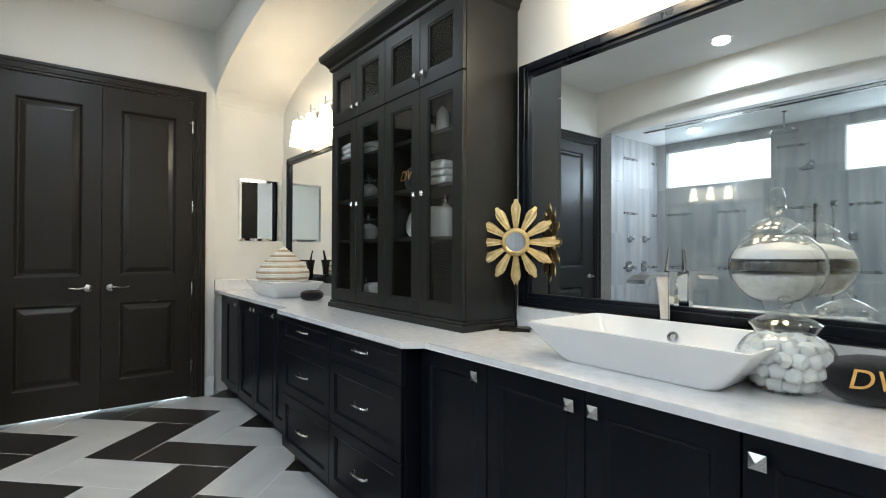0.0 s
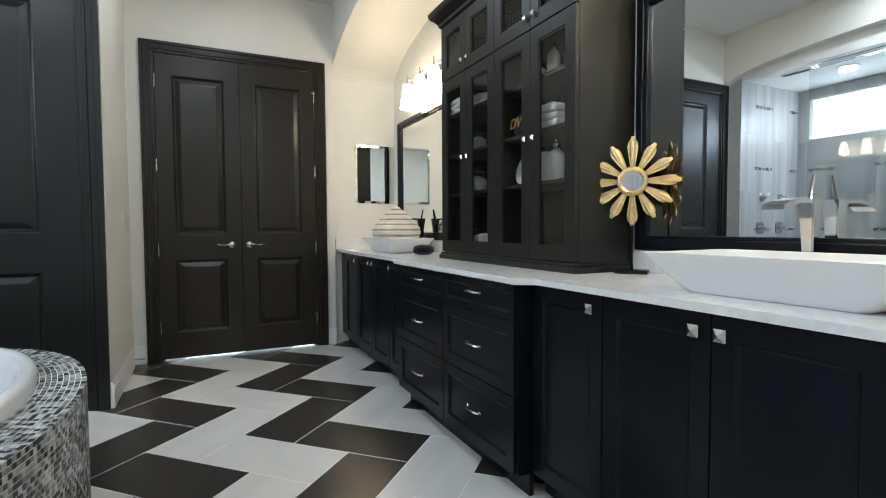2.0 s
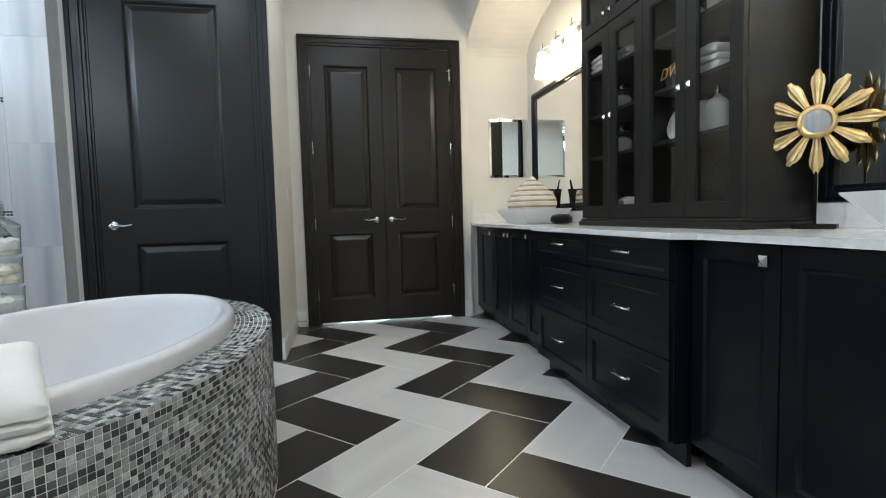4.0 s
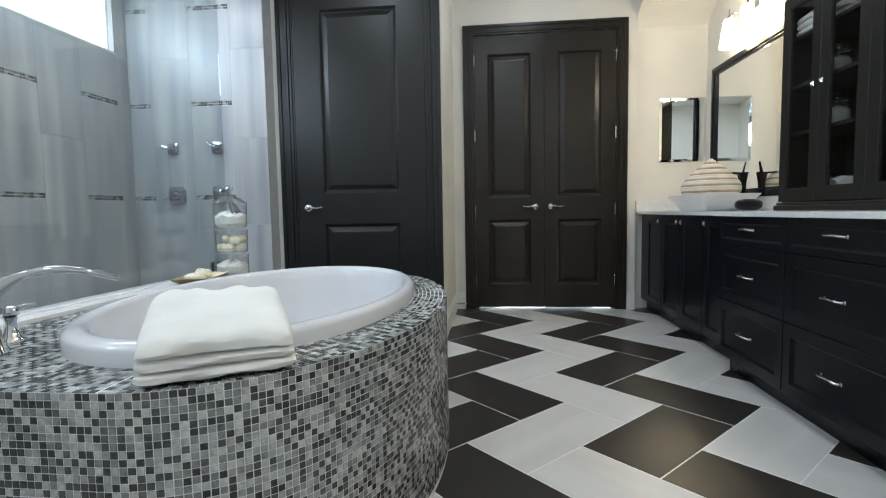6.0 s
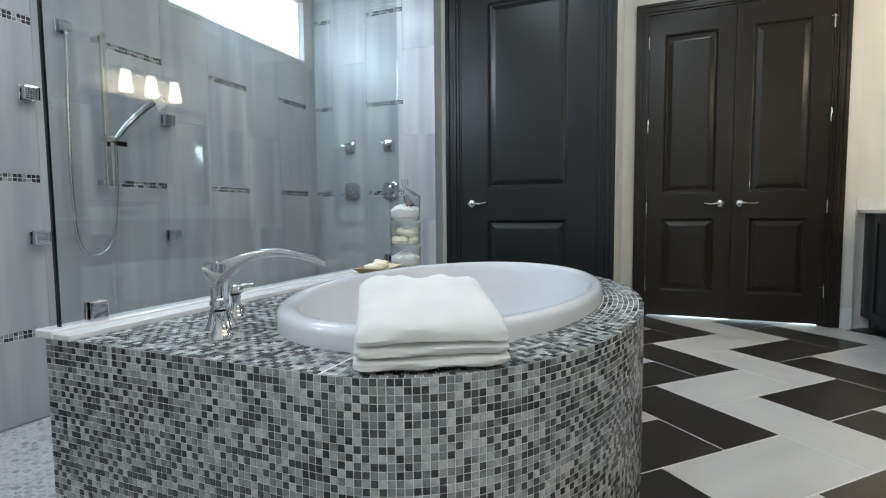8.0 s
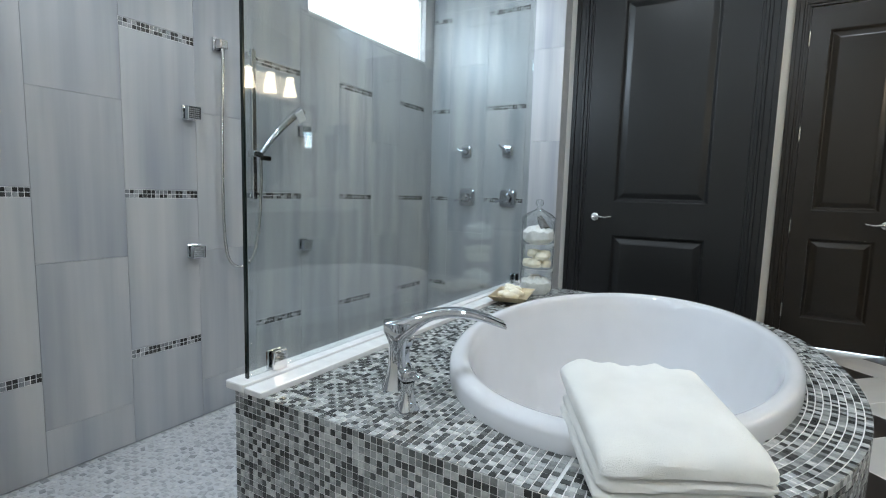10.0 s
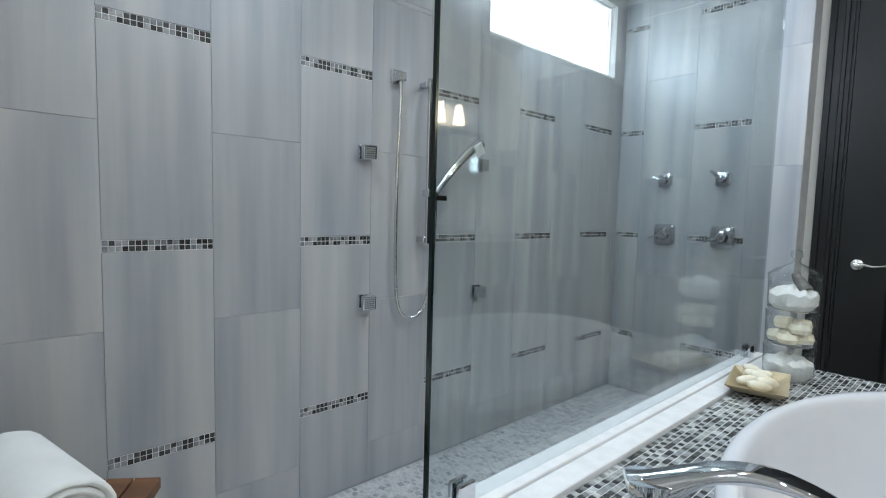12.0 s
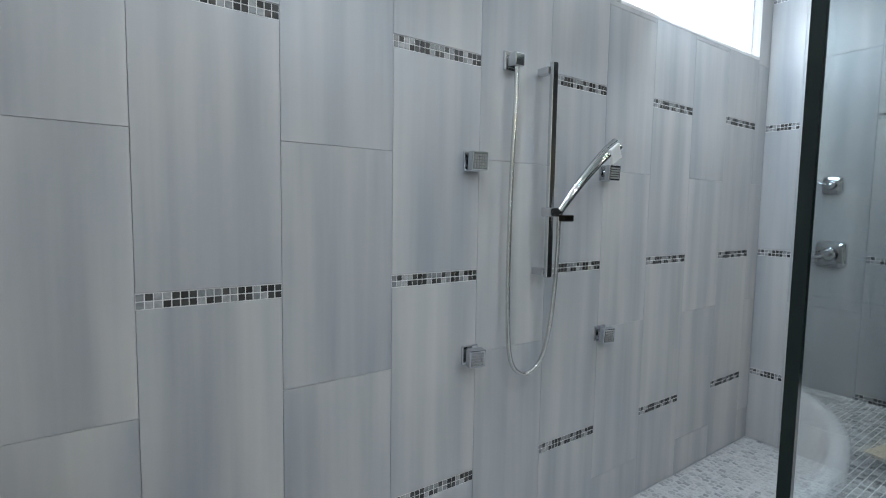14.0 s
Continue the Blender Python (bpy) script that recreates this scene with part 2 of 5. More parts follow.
def tube(points, radius, n=10, bm=None, flat=1.0):
    """A round bar along points; radius may be a list."""
    pts = [Vector(p) for p in points]
    rad = radius if isinstance(radius, (list, tuple)) else [radius] * len(pts)
    loops, side = [], None
    for i, p in enumerate(pts):
        way = (pts[min(i + 1, len(pts) - 1)] - pts[max(i - 1, 0)]).normalized()
        if side is None:
            side = way.orthogonal().normalized()
        side = (side - way * side.dot(way)).normalized()
        up = way.cross(side)
        loops.append([p + rad[i] * (side * math.cos(2 * math.pi * k / n) + flat * up * math.sin(2 * math.pi * k / n)) for k in range(n)])
    return rings(bm or bmesh.new(), loops)


def curve(points, steps=8):
    """Points of a smooth line through the given ones."""
    p = [Vector(q) for q in points]
    p = [2 * p[0] - p[1]] + p + [2 * p[-1] - p[-2]]
    out = []
    for i in range(1, len(p) - 2):
        for s in range(steps):
            t = s / steps
            out.append(0.5 * (2 * p[i] + (p[i + 1] - p[i - 1]) * t + (2 * p[i - 1] - 5 * p[i] + 4 * p[i + 1] - p[i + 2]) * t * t + (3 * p[i] - p[i - 1] - 3 * p[i + 1] + p[i + 2]) * t ** 3))
    return out + [p[-2]]


def raised_panel(bm, u0, u1, v0, v1, steps, face=0.0):
    """Nested rectangles in the u-v plane that step in and out; steps: (inset, depth) with depth to the back (+y)."""
    loops = [[(u0 + i, face + d, v0 + i), (u1 - i, face + d, v0 + i), (u1 - i, face + d, v1 - i), (u0 + i, face + d, v1 - i)] for i, d in steps]
    return rings(bm, loops, False, True)


def framed(bm, u0, u1, v0, v1, holes, thick, bevel=0.0):
    """A slab in the u-v plane, front at y=0, back at y=thick, with rectangular holes one above another."""
    us = sorted({u0, u1, *[h[0] for h in holes], *[h[1] for h in holes]})
    vs = sorted({v0, v1, *[h[2] for h in holes], *[h[3] for h in holes]})
    grid = {}

    def vert(u, v, w):
        k = (round(u, 5), round(v, 5), w)
        if k not in grid:
            grid[k] = bm.verts.new((u, w, v))
        return grid[k]

    def solid(i, j):
        if not (0 <= i < len(us) - 1 and 0 <= j < len(vs) - 1):
            return False
        cu, cv = (us[i] + us[i + 1]) / 2, (vs[j] + vs[j + 1]) / 2
        return not any(h[0] < cu < h[1] and h[2] < cv < h[3] for h in holes)

    for i in range(len(us) - 1):
        for j in range(len(vs) - 1):
            if not solid(i, j):
                continue
            a, b, c, d = us[i], us[i + 1], vs[j], vs[j + 1]
            bm.faces.new((vert(a, c, 0), vert(b, c, 0), vert(b, d, 0), vert(a, d, 0)))
            bm.faces.new((vert(a, c, thick), vert(a, d, thick), vert(b, d, thick), vert(b, c, thick)))
            for ok, p, q in ((solid(i, j - 1), (a, c), (b, c)), (solid(i + 1, j), (b, c), (b, d)), (solid(i, j + 1), (b, d), (a, d)), (solid(i - 1, j), (a, d), (a, c))):
                if not ok:
                    bm.faces.new((vert(*p, 0), vert(*q, 0), vert(*q, thick), vert(*p, thick)))
    if bevel:
        bmesh.ops.recalc_face_normals(bm, faces=bm.faces[:])
        sharp = [e for e in bm.edges if len(e.link_faces) == 2 and e.calc_face_angle(0) > 1.0]
        bmesh.ops.bevel(bm, geom=sharp, offset=bevel, segments=1, affect="EDGES")
    return bm


def setting(name, bm, material, label, category, m=None):
    ob = tagged(part(name, bm, material), label, category, "", "structure")
    if m is not None:
        ob.matrix_basis = m
    return ob

# ---- structure ----
TOP = 3.07
SHOWER_X, END_Y, VANITY_X = -2.30, 4.03, 2.14
floor = setting("floor", bx(-1.2, 2.2, -1.35, 5.9, -0.06, -0.0008), GROUT, "herringbone floor of dark brown and pale grey porcelain tiles", "floor")
shower_floor = setting("floor_shower", bx(-2.42, -1.2, 0.48, 4.2, -0.06, -0.004), WALLGROUT, "shower floor of pale pebble mosaic", "floor")
setting("ceiling", bx(-1.31, 2.3, -1.45, 5.9, TOP, TOP + 0.1), CEILING, "plain white painted ceiling", "ceiling")
setting("ceiling_shower", bx(-2.42, -1.292, 0.48, 4.29, 2.58, 2.78), CEILING, "lowered white ceiling over the shower", "ceiling")

setting("wall_north", framed(bmesh.new(), -0.19, 1.53, 0, TOP, [(0.10, 1.376, 0, 2.455)], 0.12), PAINT, "cream painted wall round the double doors", "wall", pose(0, 5.20, 0))
setting("wall_hall", bx(-0.19, -0.07, 4.285, 5.20, 0, TOP), PAINT, "cream painted side wall beside the double doors", "wall")
setting("wall_closet", framed(bmesh.new(), -1.30, -0.07, 0, TOP, [(-1.153, -0.168, 0, 2.455)], 0.12), PAINT, "cream painted wall round the black door", "wall", pose(0, 4.165, 0))
setting("wall_closet_back", bx(-1.30, -0.19, 4.42, 4.5, 0, TOP), PAINT, "plain wall behind the black door", "wall")
wall_end = setting("wall_shower_end", bx(-2.42, -1.285, END_Y + 0.012, 4.285, 0, TOP), WALLGROUT, "tiled shower end wall with four chrome valves", "wall")
WINDOWS = [(2.75, 3.91, 2.02, 2.47), (0.95, 2.11, 2.02, 2.47)]
# the back wall of the shower, seen along -x: u runs towards smaller y
wall_back = setting("wall_shower", framed(bmesh.new(), -4.29, -0.48, 0, 2.78, [(-b, -a, c, d) for a, b, c, d in WINDOWS], 0.22), WALLGROUT, "streaked grey tiled shower wall with mosaic strips", "wall", pose(SHOWER_X - 0.012, 0, 0, 0, 0, 90) @ pose(0, 0, 0))
wall_back.matrix_basis = Matrix(((0, -1, 0, SHOWER_X - 0.012), (-1, 0, 0, 0), (0, 0, 1, 0), (0, 0, 0, 1)))
setting("wall_shower_near", bx(-2.30, -1.2, 0.48, 0.60, 0, TOP), TILE, "streaked grey tiled near shower wall", "wall")


def arch_z(y, mid, half, spring, rise):
    return spring + rise * math.sqrt(max(0.0, 1 - ((y - mid) / half) ** 2))


def arched(x0, x1, y0, y1, mid, half, spring, rise, top):
    """A header with a flat elliptical arch under it, run through from x0 to x1."""
    n = 40
    ys = [mid - half * math.cos(math.pi * i / n) for i in range(n + 1)]
    low = [(y0, spring)] * (y0 < mid - half) + [(y, arch_z(y, mid, half, spring, rise)) for y in ys] + [(y1, spring)] * (y1 > mid + half)
    bm = bmesh.new()
    for (ya, za), (yb, zb) in zip(low, low[1:]):
        v = [bm.verts.new(p) for p in ((x0, ya, za), (x0, yb, zb), (x0, yb, top), (x0, ya, top), (x1, ya, za), (x1, yb, zb), (x1, yb, top), (x1, ya, top))]
        for f in ((0, 3, 2, 1), (4, 5, 6, 7), (0, 1, 5, 4), (3, 7, 6, 2)):
            bm.faces.new([v[k] for k in f])
    bmesh.ops.remove_doubles(bm, verts=bm.verts[:], dist=1e-5)
    return bm


setting("wall_shower_header", arched(-1.30, -1.19, 0.48, 4.165, 2.42, 1.745, 2.53, 0.21, TOP), PAINT, "cream painted arched header over the shower opening", "wall")
setting("wall_vanity_arch", arched(1.53, VANITY_X, 0.70, 5.27, 2.985, 2.285, 2.43, 0.44, TOP), PAINT, "cream painted arched vault over the vanity", "wall")
setting("wall_vanity", bx(VANITY_X, 2.26, 0.6, 5.4, 0, TOP), PAINT, "cream painted wall behind the vanity mirrors", "wall")
setting("wall_vanity_end", bx(1.53, VANITY_X, 5.27, 5.40, 0, TOP), PAINT, "cream painted end wall of the vanity recess", "wall")
setting("wall_vanity_near", bx(1.53, VANITY_X, 0.58, 0.70, 0, TOP), PAINT, "cream painted near end of the vanity recess", "wall")
setting("wall_east", bx(1.53, 1.65, -1.45, 0.58, 0, TOP), PAINT, "plain cream painted wall", "wall")
setting("wall_south", bx(-1.31, 1.53, -1.45, -1.33, 0, TOP), PAINT, "plain cream painted wall", "wall")
setting("wall_west", bx(-1.31, -1.2, -1.33, 0.48, 0, TOP), PAINT, "plain cream painted wall", "wall")
# the bright room behind the double doors, whose light shows under them
setting("wall_beyond", bx(-0.3, 1.7, 5.84, 5.9, 0, TOP), PAINT, "plain wall of the room behind the doors", "wall")
area_lamp("beyond_daylight", pose(0.75, 5.58, 1.2, 0, 0, 0), 1.2, 0.35, 60, COOL)


def baseboard(name, points):
    """A moulded white skirting along points, proud on the given side (dx, dy)."""
    for (x0, y0, x1, y1, dx, dy) in points:
        bm = bmesh.new()
        for t, z0, z1 in ((0.016, 0.0, 0.115), (0.012, 0.115, 0.135), (0.007, 0.135, 0.15)):
            box(bm, min(x0, x1, x0 + dx * t), max(x0, x1, x0 + dx * t), min(y0, y1, y0 + dy * t), max(y0, y1, y0 + dy * t), z0, z1, 0.0015)
        tagged(part(name, bm, TRIM), "moulded white painted baseboard", "baseboard", "", "structure")


baseboard("baseboard", [(-0.13, 4.165, -0.054, 4.165, 0, -1), (-0.07, 4.166, -0.07, 5.10, 1, 0), (1.455, 5.20, 1.53, 5.20, 0, -1), (-0.07, 5.20, 0.02, 5.20, 0, -1),
                        (1.53, -1.33, 1.53, 0.70, -1, 0), (-1.2, -1.33, -1.2, 0.48, 1, 0)])

# windows with clear panes; a glowing sheet behind each imitates daylit frosting
for k, (a, b, c, d) in enumerate(WINDOWS):
    win = tagged(new("window_%d" % (k + 1)), "high frosted shower window, bright with daylight", "window", "", "structure")
    win.matrix_basis = pose(SHOWER_X, (a + b) / 2, (c + d) / 2)
    h, w = (d - c) / 2, (b - a) / 2
    part("window_sill", bx(-0.05, 0.002, -w, w, -h - 0.002, -h + 0.012, 0.002), TRIM, win)
    part("window_frame", framed(bmesh.new(), -w, w, -h, h, [(-w + 0.008, w - 0.008, -h + 0.008, h - 0.008)], 0.012), TRIM, win).matrix_basis = Matrix(((0, -1, 0, -0.04), (-1, 0, 0, 0), (0, 0, 1, 0), (0, 0, 0, 1)))
    part("pane", bx(-0.049, -0.045, -w, w, -h, h), PANE, win).visible_shadow = False
# sheets inside the openings that glow in place of frosted glass
for a, b, c, d in WINDOWS:
    tagged(part("backdrop", bx(-2.40, -2.37, a + 0.001, b - 0.001, c + 0.001, d - 0.001), DAY), "glowing sheet behind the pane, standing in for daylit frosting", "backdrop", "", "structure")

# ---- doors ----


def lever(parent, u, z, turn):
    """A lever handle on a round rose; turn is +1 or -1 along u."""
    h = part("door_handle", lathe([(0.0, 0), (0.027, 0), (0.029, 0.004), (0.026, 0.011), (0.012, 0.016), (0.010, 0.045), (0.0125, 0.05), (0.0125, 0.062), (0.0, 0.066)], 20, caps=False), NICKEL, parent, "polished chrome lever handle", True)
    h.matrix_basis = pose(u, 0, z, 90, 0, 0)
    arm = curve([(0, 0, 0.052), (turn * 0.03, 0.004, 0.055), (turn * 0.07, -0.002, 0.052), (turn * 0.115, 0.006, 0.046)], 6)
    part("lever_arm", tube(arm, [0.010 - 0.004 * i / (len(arm) - 1) for i in range(len(arm))], 10, flat=0.75), NICKEL, h, "", True)


def hinge(parent, u, z):
    part("hinge", tube([(u, -0.006, z - 0.05), (u, -0.006, z + 0.05)], 0.007, 10), NICKEL, parent, "brushed nickel hinge", True)


def leaf(parent, u0, u1, z0, z1, stile, material, rows):
    b = part("leaf", framed(bmesh.new(), u0, u1, z0, z1, [(u0 + stile, u1 - stile, a, c) for a, c in rows], 0.04, 0.0015), material, parent)
    for a, c in rows:
        part("panel", raised_panel(bmesh.new(), u0 + stile, u1 - stile, a, c, [(0, 0.0), (0.005, 0.002), (0.016, 0.016), (0.024, 0.017), (0.052, 0.006), (0.060, 0.004)]), material, b)
    return b


def casing(parent, u0, u1, top, width, material, name="casing"):
    """A stepped casing round an opening: two legs and a head."""
    for n, (a, b, c, d) in (("casing_leg", (u0 - width, u0, 0, top + width)), ("casing_leg", (u1, u1 + width, 0, top + width)), ("casing_head", (u0, u1, top, top + width))):
        bm = bmesh.new()
        if n == "casing_leg":
            out = a if a < u0 else b
            inn = b if a < u0 else a
            s = 1 if inn > out else -1
            for f0, f1, t in ((0, 0.28, 0.026), (0.28, 0.62, 0.018), (0.62, 0.80, 0.022), (0.80, 1.0, 0.013)):
                p, q = out + s * width * f0, out + s * width * f1
                box(bm, min(p, q), max(p, q), -t, 0.0, c, d, 0.002)
        else:
            for f0, f1, t in ((0, 0.2, 0.013), (0.2, 0.38, 0.022), (0.38, 0.72, 0.018), (0.72, 1.0, 0.027)):
                box(bm, a - width * f0, b + width * f0, -t, 0.0, c + width * f0, c + width * f1, 0.002)
        part(n, bm, material, parent)
    # jamb
    for p, q in ((u0 - 0.008, u0 + 0.012), (u1 - 0.012, u1 + 0.008)):
        part("jamb", bx(p, q, -0.004, 0.118, 0, top), material, parent)


double_door = thing("door_1", "closed pair of espresso panelled double doors with chrome levers", "door", pose(0, 5.20, 0), kind="structure")
casing(double_door, 0.108, 1.368, 2.452, 0.085, ESPRESSO)
ROWS = [(0.225, 0.815), (1.02, 2.285)]
part("astragal", bx(0.72, 0.756, 0.041, 0.055, 0.02, 2.45), ESPRESSO, double_door)
la = leaf(double_door, 0.122, 0.737, 0.017, 2.448, 0.118, ESPRESSO, ROWS)
lb = leaf(double_door, 0.739, 1.354, 0.017, 2.448, 0.118, ESPRESSO, ROWS)
lever(la, 0.660, 0.930, -1)
lever(lb, 0.796, 0.930, 1)
for z in (0.27, 0.90, 1.57, 2.23):
    hinge(la, 0.121, z)
    hinge(lb, 1.355, z)
for p, q in ((0.1205, 0.142), (1.334, 1.3555)):
    part("door_stop", bx(p, q, 0.042, 0.06, 0, 2.45), ESPRESSO, double_door)
for z in (0.30, 2.262):
    part("hinge_pin_stop", tube([(1.368, -0.012, z), (1.325, -0.022, z)], 0.0045, 8), NICKEL, lb, "small nickel hinge stop")

black_door = thing("door_2", "closed black panelled single door with a chrome lever", "door", pose(0.022, 4.165, 0), kind="structure")
casing(black_door, -1.168, -0.197, 2.452, 0.10, SATINBLACK)
lc = leaf(black_door, -1.155, -0.21, 0.014, 2.448, 0.195, SATINBLACK, [(0.225, 0.822), (1.045, 2.335)])
lever(lc, -1.075, 0.94, 1)

# ---- vanity ----


def pyramid_knob(parent, u, z, front=0.0):
    k = part("knob", rings(bmesh.new(), [[(-r, -w, -r), (r, -w, -r), (r, -w, r), (-r, -w, r)] for r, w in ((0.007, 0.0), (0.007, 0.012), (0.0165, 0.013), (0.0165, 0.018), (0.002, 0.027))]), NICKEL, parent, "square pyramid nickel knob")
    k.location = (u, front, z)


def bow_pull(parent, u, z, front=0.0):
    arc = curve([(-0.055, 0.0, 0), (-0.048, -0.018, 0.001), (-0.02, -0.027, 0.004), (0.02, -0.027, 0.004), (0.048, -0.018, 0.001), (0.055, 0.0, 0)], 5)
    n = len(arc) - 1
    bm = tube(arc, [0.0048 + 0.0018 * abs(2 * i / n - 1) for i in range(n + 1)], 8)
    for s in (-0.055, 0.055):
        box(bm, s - 0.008, s + 0.008, -0.005, 0.0, -0.007, 0.007, 0.0015)
    p = part("drawer_pull", bm, NICKEL, parent, "bowed nickel pull", True)
    p.location = (u, front, z)


def shaker(name, parent, u0, u1, z0, z1, rail, material=EBONY, thick=0.02, lip=0.0):
    """A framed front with a recessed flat panel, front face at y=0."""
    d = part(name, framed(bmesh.new(), u0, u1, z0, z1, [(u0 + rail, u1 - rail, z0 + rail, z1 - rail)], thick, 0.0012), material, parent)
    d.location.y = -thick
    part("panel", raised_panel(bmesh.new(), u0 + rail, u1 - rail, z0 + rail, z1 - rail, [(0, 0.001), (0.006, 0.007), (0.010, 0.009), (0.012, 0.0095)]), material, d)
    return d


def base_unit(name, label, y0, y1, face_x, fronts, group):
    """A vanity base: body, toe kick and fronts; u runs from the y1 end towards y0."""
    t = thing(name, label, "cabinet", pose(face_x, y1, 0, 0, 0, -90), group)
    w = y1 - y0
    part("body", bx(0.0005, w - 0.0005, 0.0, VANITY_X - 0.004 - face_x, 0.09, 0.846, 0.001), EBONY, t)
    part("toe_kick", bx(0.0005, w - 0.0005, 0.055, 0.075, 0.0, 0.09), EBONY, t)
    for kind, u0, u1, z0, z1, rail, hw in fronts:
        f = shaker(kind, t, u0 + 0.002, u1 - 0.002, z0, z1, rail)
        if kind == "door":
            pyramid_knob(f, hw, 0.795)
        else:
            bow_pull(f, (u0 + u1) / 2, hw)
    return t


SIDE, BUMP = 1.605, 1.525
W = 0.384
G = "vanity base cabinets"
base_unit("vanity_cabinet", "black single-door vanity cabinet with a square knob", 1.875, 2.256, SIDE, [("door", 0.012, 0.381, 0.10, 0.841, 0.058, 0.336)], G)
W = 0.376
base_unit("vanity_cabinet", "black two-door vanity cabinet with square knobs", 1.122, 1.874, SIDE, [("door", 0, W, 0.10, 0.841, 0.058, W - 0.04), ("door", W, 2 * W, 0.10, 0.841, 0.058, W + 0.034)], G)
base_unit("vanity_cabinet", "black single-door vanity cabinet at the counter end", 0.704, 1.121, SIDE, [("door", 0, W, 0.10, 0.841, 0.058, 0.035)], G)
W = 0.384
base_unit("vanity_cabinet", "black single-door vanity cabinet beside the drawers", 3.506, 3.90, SIDE, [("door", 0, W, 0.10, 0.841, 0.058, 0.04)], G)
base_unit("vanity_cabinet", "black two-door vanity cabinet under the far basin", 3.901, 4.67, SIDE, [("door", 0, W, 0.10, 0.841, 0.058, W - 0.04), ("door", W, 2 * W, 0.10, 0.841, 0.058, W + 0.04)], G)
base_unit("vanity_cabinet", "black single-door vanity cabinet against the end wall", 4.671, 5.266, SIDE, [("door", 0.21, 0.21 + W, 0.10, 0.841, 0.058, W + 0.17)], G)
DR = lambda w: [("drawer_front", 0, w, 0.700, 0.841, 0.03, 0.782), ("drawer_front", 0, w, 0.408, 0.695, 0.052, 0.55), ("drawer_front", 0, w, 0.10, 0.403, 0.052, 0.258)]
base_unit("drawer_cabinet", "black three-drawer vanity cabinet with bowed nickel pulls", 2.257, 2.880, BUMP, DR(0.623), G)
base_unit("drawer_cabinet", "black three-drawer vanity cabinet with bowed nickel pulls", 2.881, 3.504, BUMP, DR(0.623), G)

worktop = thing("worktop", "white quartz vanity worktop with a stepped-out middle", "countertop")
outline = [(1.562, 0.704), (2.136, 0.704), (2.136, 5.266), (1.562, 5.266), (1.562, 3.575), (1.484, 3.535), (1.484, 2.225), (1.562, 2.188)]
bm = rings(bmesh.new(), [[(x, y, z) for x, y in outline] for z in (0.847, 0.871)])
bmesh.ops.bevel(bm, geom=bm.edges[:], offset=0.002, segments=1, affect="EDGES")
part("slab", bm, QUARTZ, worktop)
part("backsplash", bx(2.118, 2.138, 0.706, 2.262, 0.871, 0.962, 0.0015), QUARTZ, worktop)
part("backsplash", bx(2.118, 2.138, 3.52, 5.246, 0.871, 0.962, 0.0015), QUARTZ, worktop)
part("backsplash", bx(1.545, 2.138, 5.247, 5.267, 0.871, 0.962, 0.0015), QUARTZ, worktop)


def wall_mirror(label, y0, y1, z0, z1, fw):
    t = thing("wall_mirror", label, "mirror", pose(VANITY_X - 0.003, 0, 0, 0, 0, -90))
    # u = -y
    u0, u1 = -y1, -y0
    for n, (a, b, c, d) in (("frame_stile", (u0, u0 + fw, z0, z1)), ("frame_stile", (u1 - fw, u1, z0, z1)), ("frame_rail", (u0 + fw, u1 - fw, z0, z0 + fw)), ("frame_rail", (u0 + fw, u1 - fw, z1 - fw, z1))):
        bm = box(bmesh.new(), a, b, -0.026, 0.0, c, d, 0.004, 2)
        if n == "frame_rail":
            box(bm, a, b, -0.036, -0.024, c + fw * 0.25, d - fw * 0.25, 0.004, 2)
        else:
            box(bm, a + fw * 0.25, b - fw * 0.25, -0.036, -0.024, c + fw * 0.25, d - fw * 0.25, 0.004, 2)
        part(n, bm, EBONY, t)
    part("mirror_glass", bx(u0 + fw * 0.8, u1 - fw * 0.8, -0.010, -0.004, z0 + fw * 0.8, z1 - fw * 0.8), MIRROR, t, "silvered glass")
    return t


wall_mirror("large black-framed mirror behind the nearer basin", 0.72, 2.240, 0.966, 2.035, 0.06)
wall_mirror("large black-framed mirror behind the far basin", 3.52, 5.105, 0.966, 2.045, 0.06)
small = thing("small_mirror", "small frameless mirror on the cream end wall", "mirror", pose(0, 5.268, 0))
part("mirror_glass", rings(bmesh.new(), [[(1.742 + i, -d, 1.302 + i), (2.122 - i, -d, 1.302 + i), (2.122 - i, -d, 1.853 - i), (1.742 + i, -d, 1.853 - i)] for i, d in ((0, 0.0), (0, 0.004), (0.022, 0.0075))]), MIRROR, small)

# ---- tower cabinet ----
tower = thing("tower_cabinet", "tall black glass-fronted cabinet standing on the worktop", "cabinet", pose(1.83, 3.515, 0.871, 0, 0, -90))
TW, TD, Z0, ZM, ZT = 1.248, 0.305, 0.04, 1.095, 1.44
part("base_moulding", box(bx(-0.018, TW + 0.018, -0.035, TD, 0.0, 0.028, 0.003), -0.01, TW + 0.01, -0.026, TD, 0.028, 0.042, 0.003), RAISEDBLACK, tower)
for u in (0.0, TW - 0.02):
    part("side_panel", bx(u, u + 0.02, 0.0, TD, Z0, ZT, 0.001), RAISEDBLACK, tower)
part("divider", bx(TW / 2 - 0.012, TW / 2 + 0.012, 0.0, TD - 0.012, Z0, ZT), RAISEDBLACK, tower)
part("back_panel", bx(0.021, TW - 0.021, TD - 0.010, TD - 0.002, Z0, ZT), DARKVOID, tower)
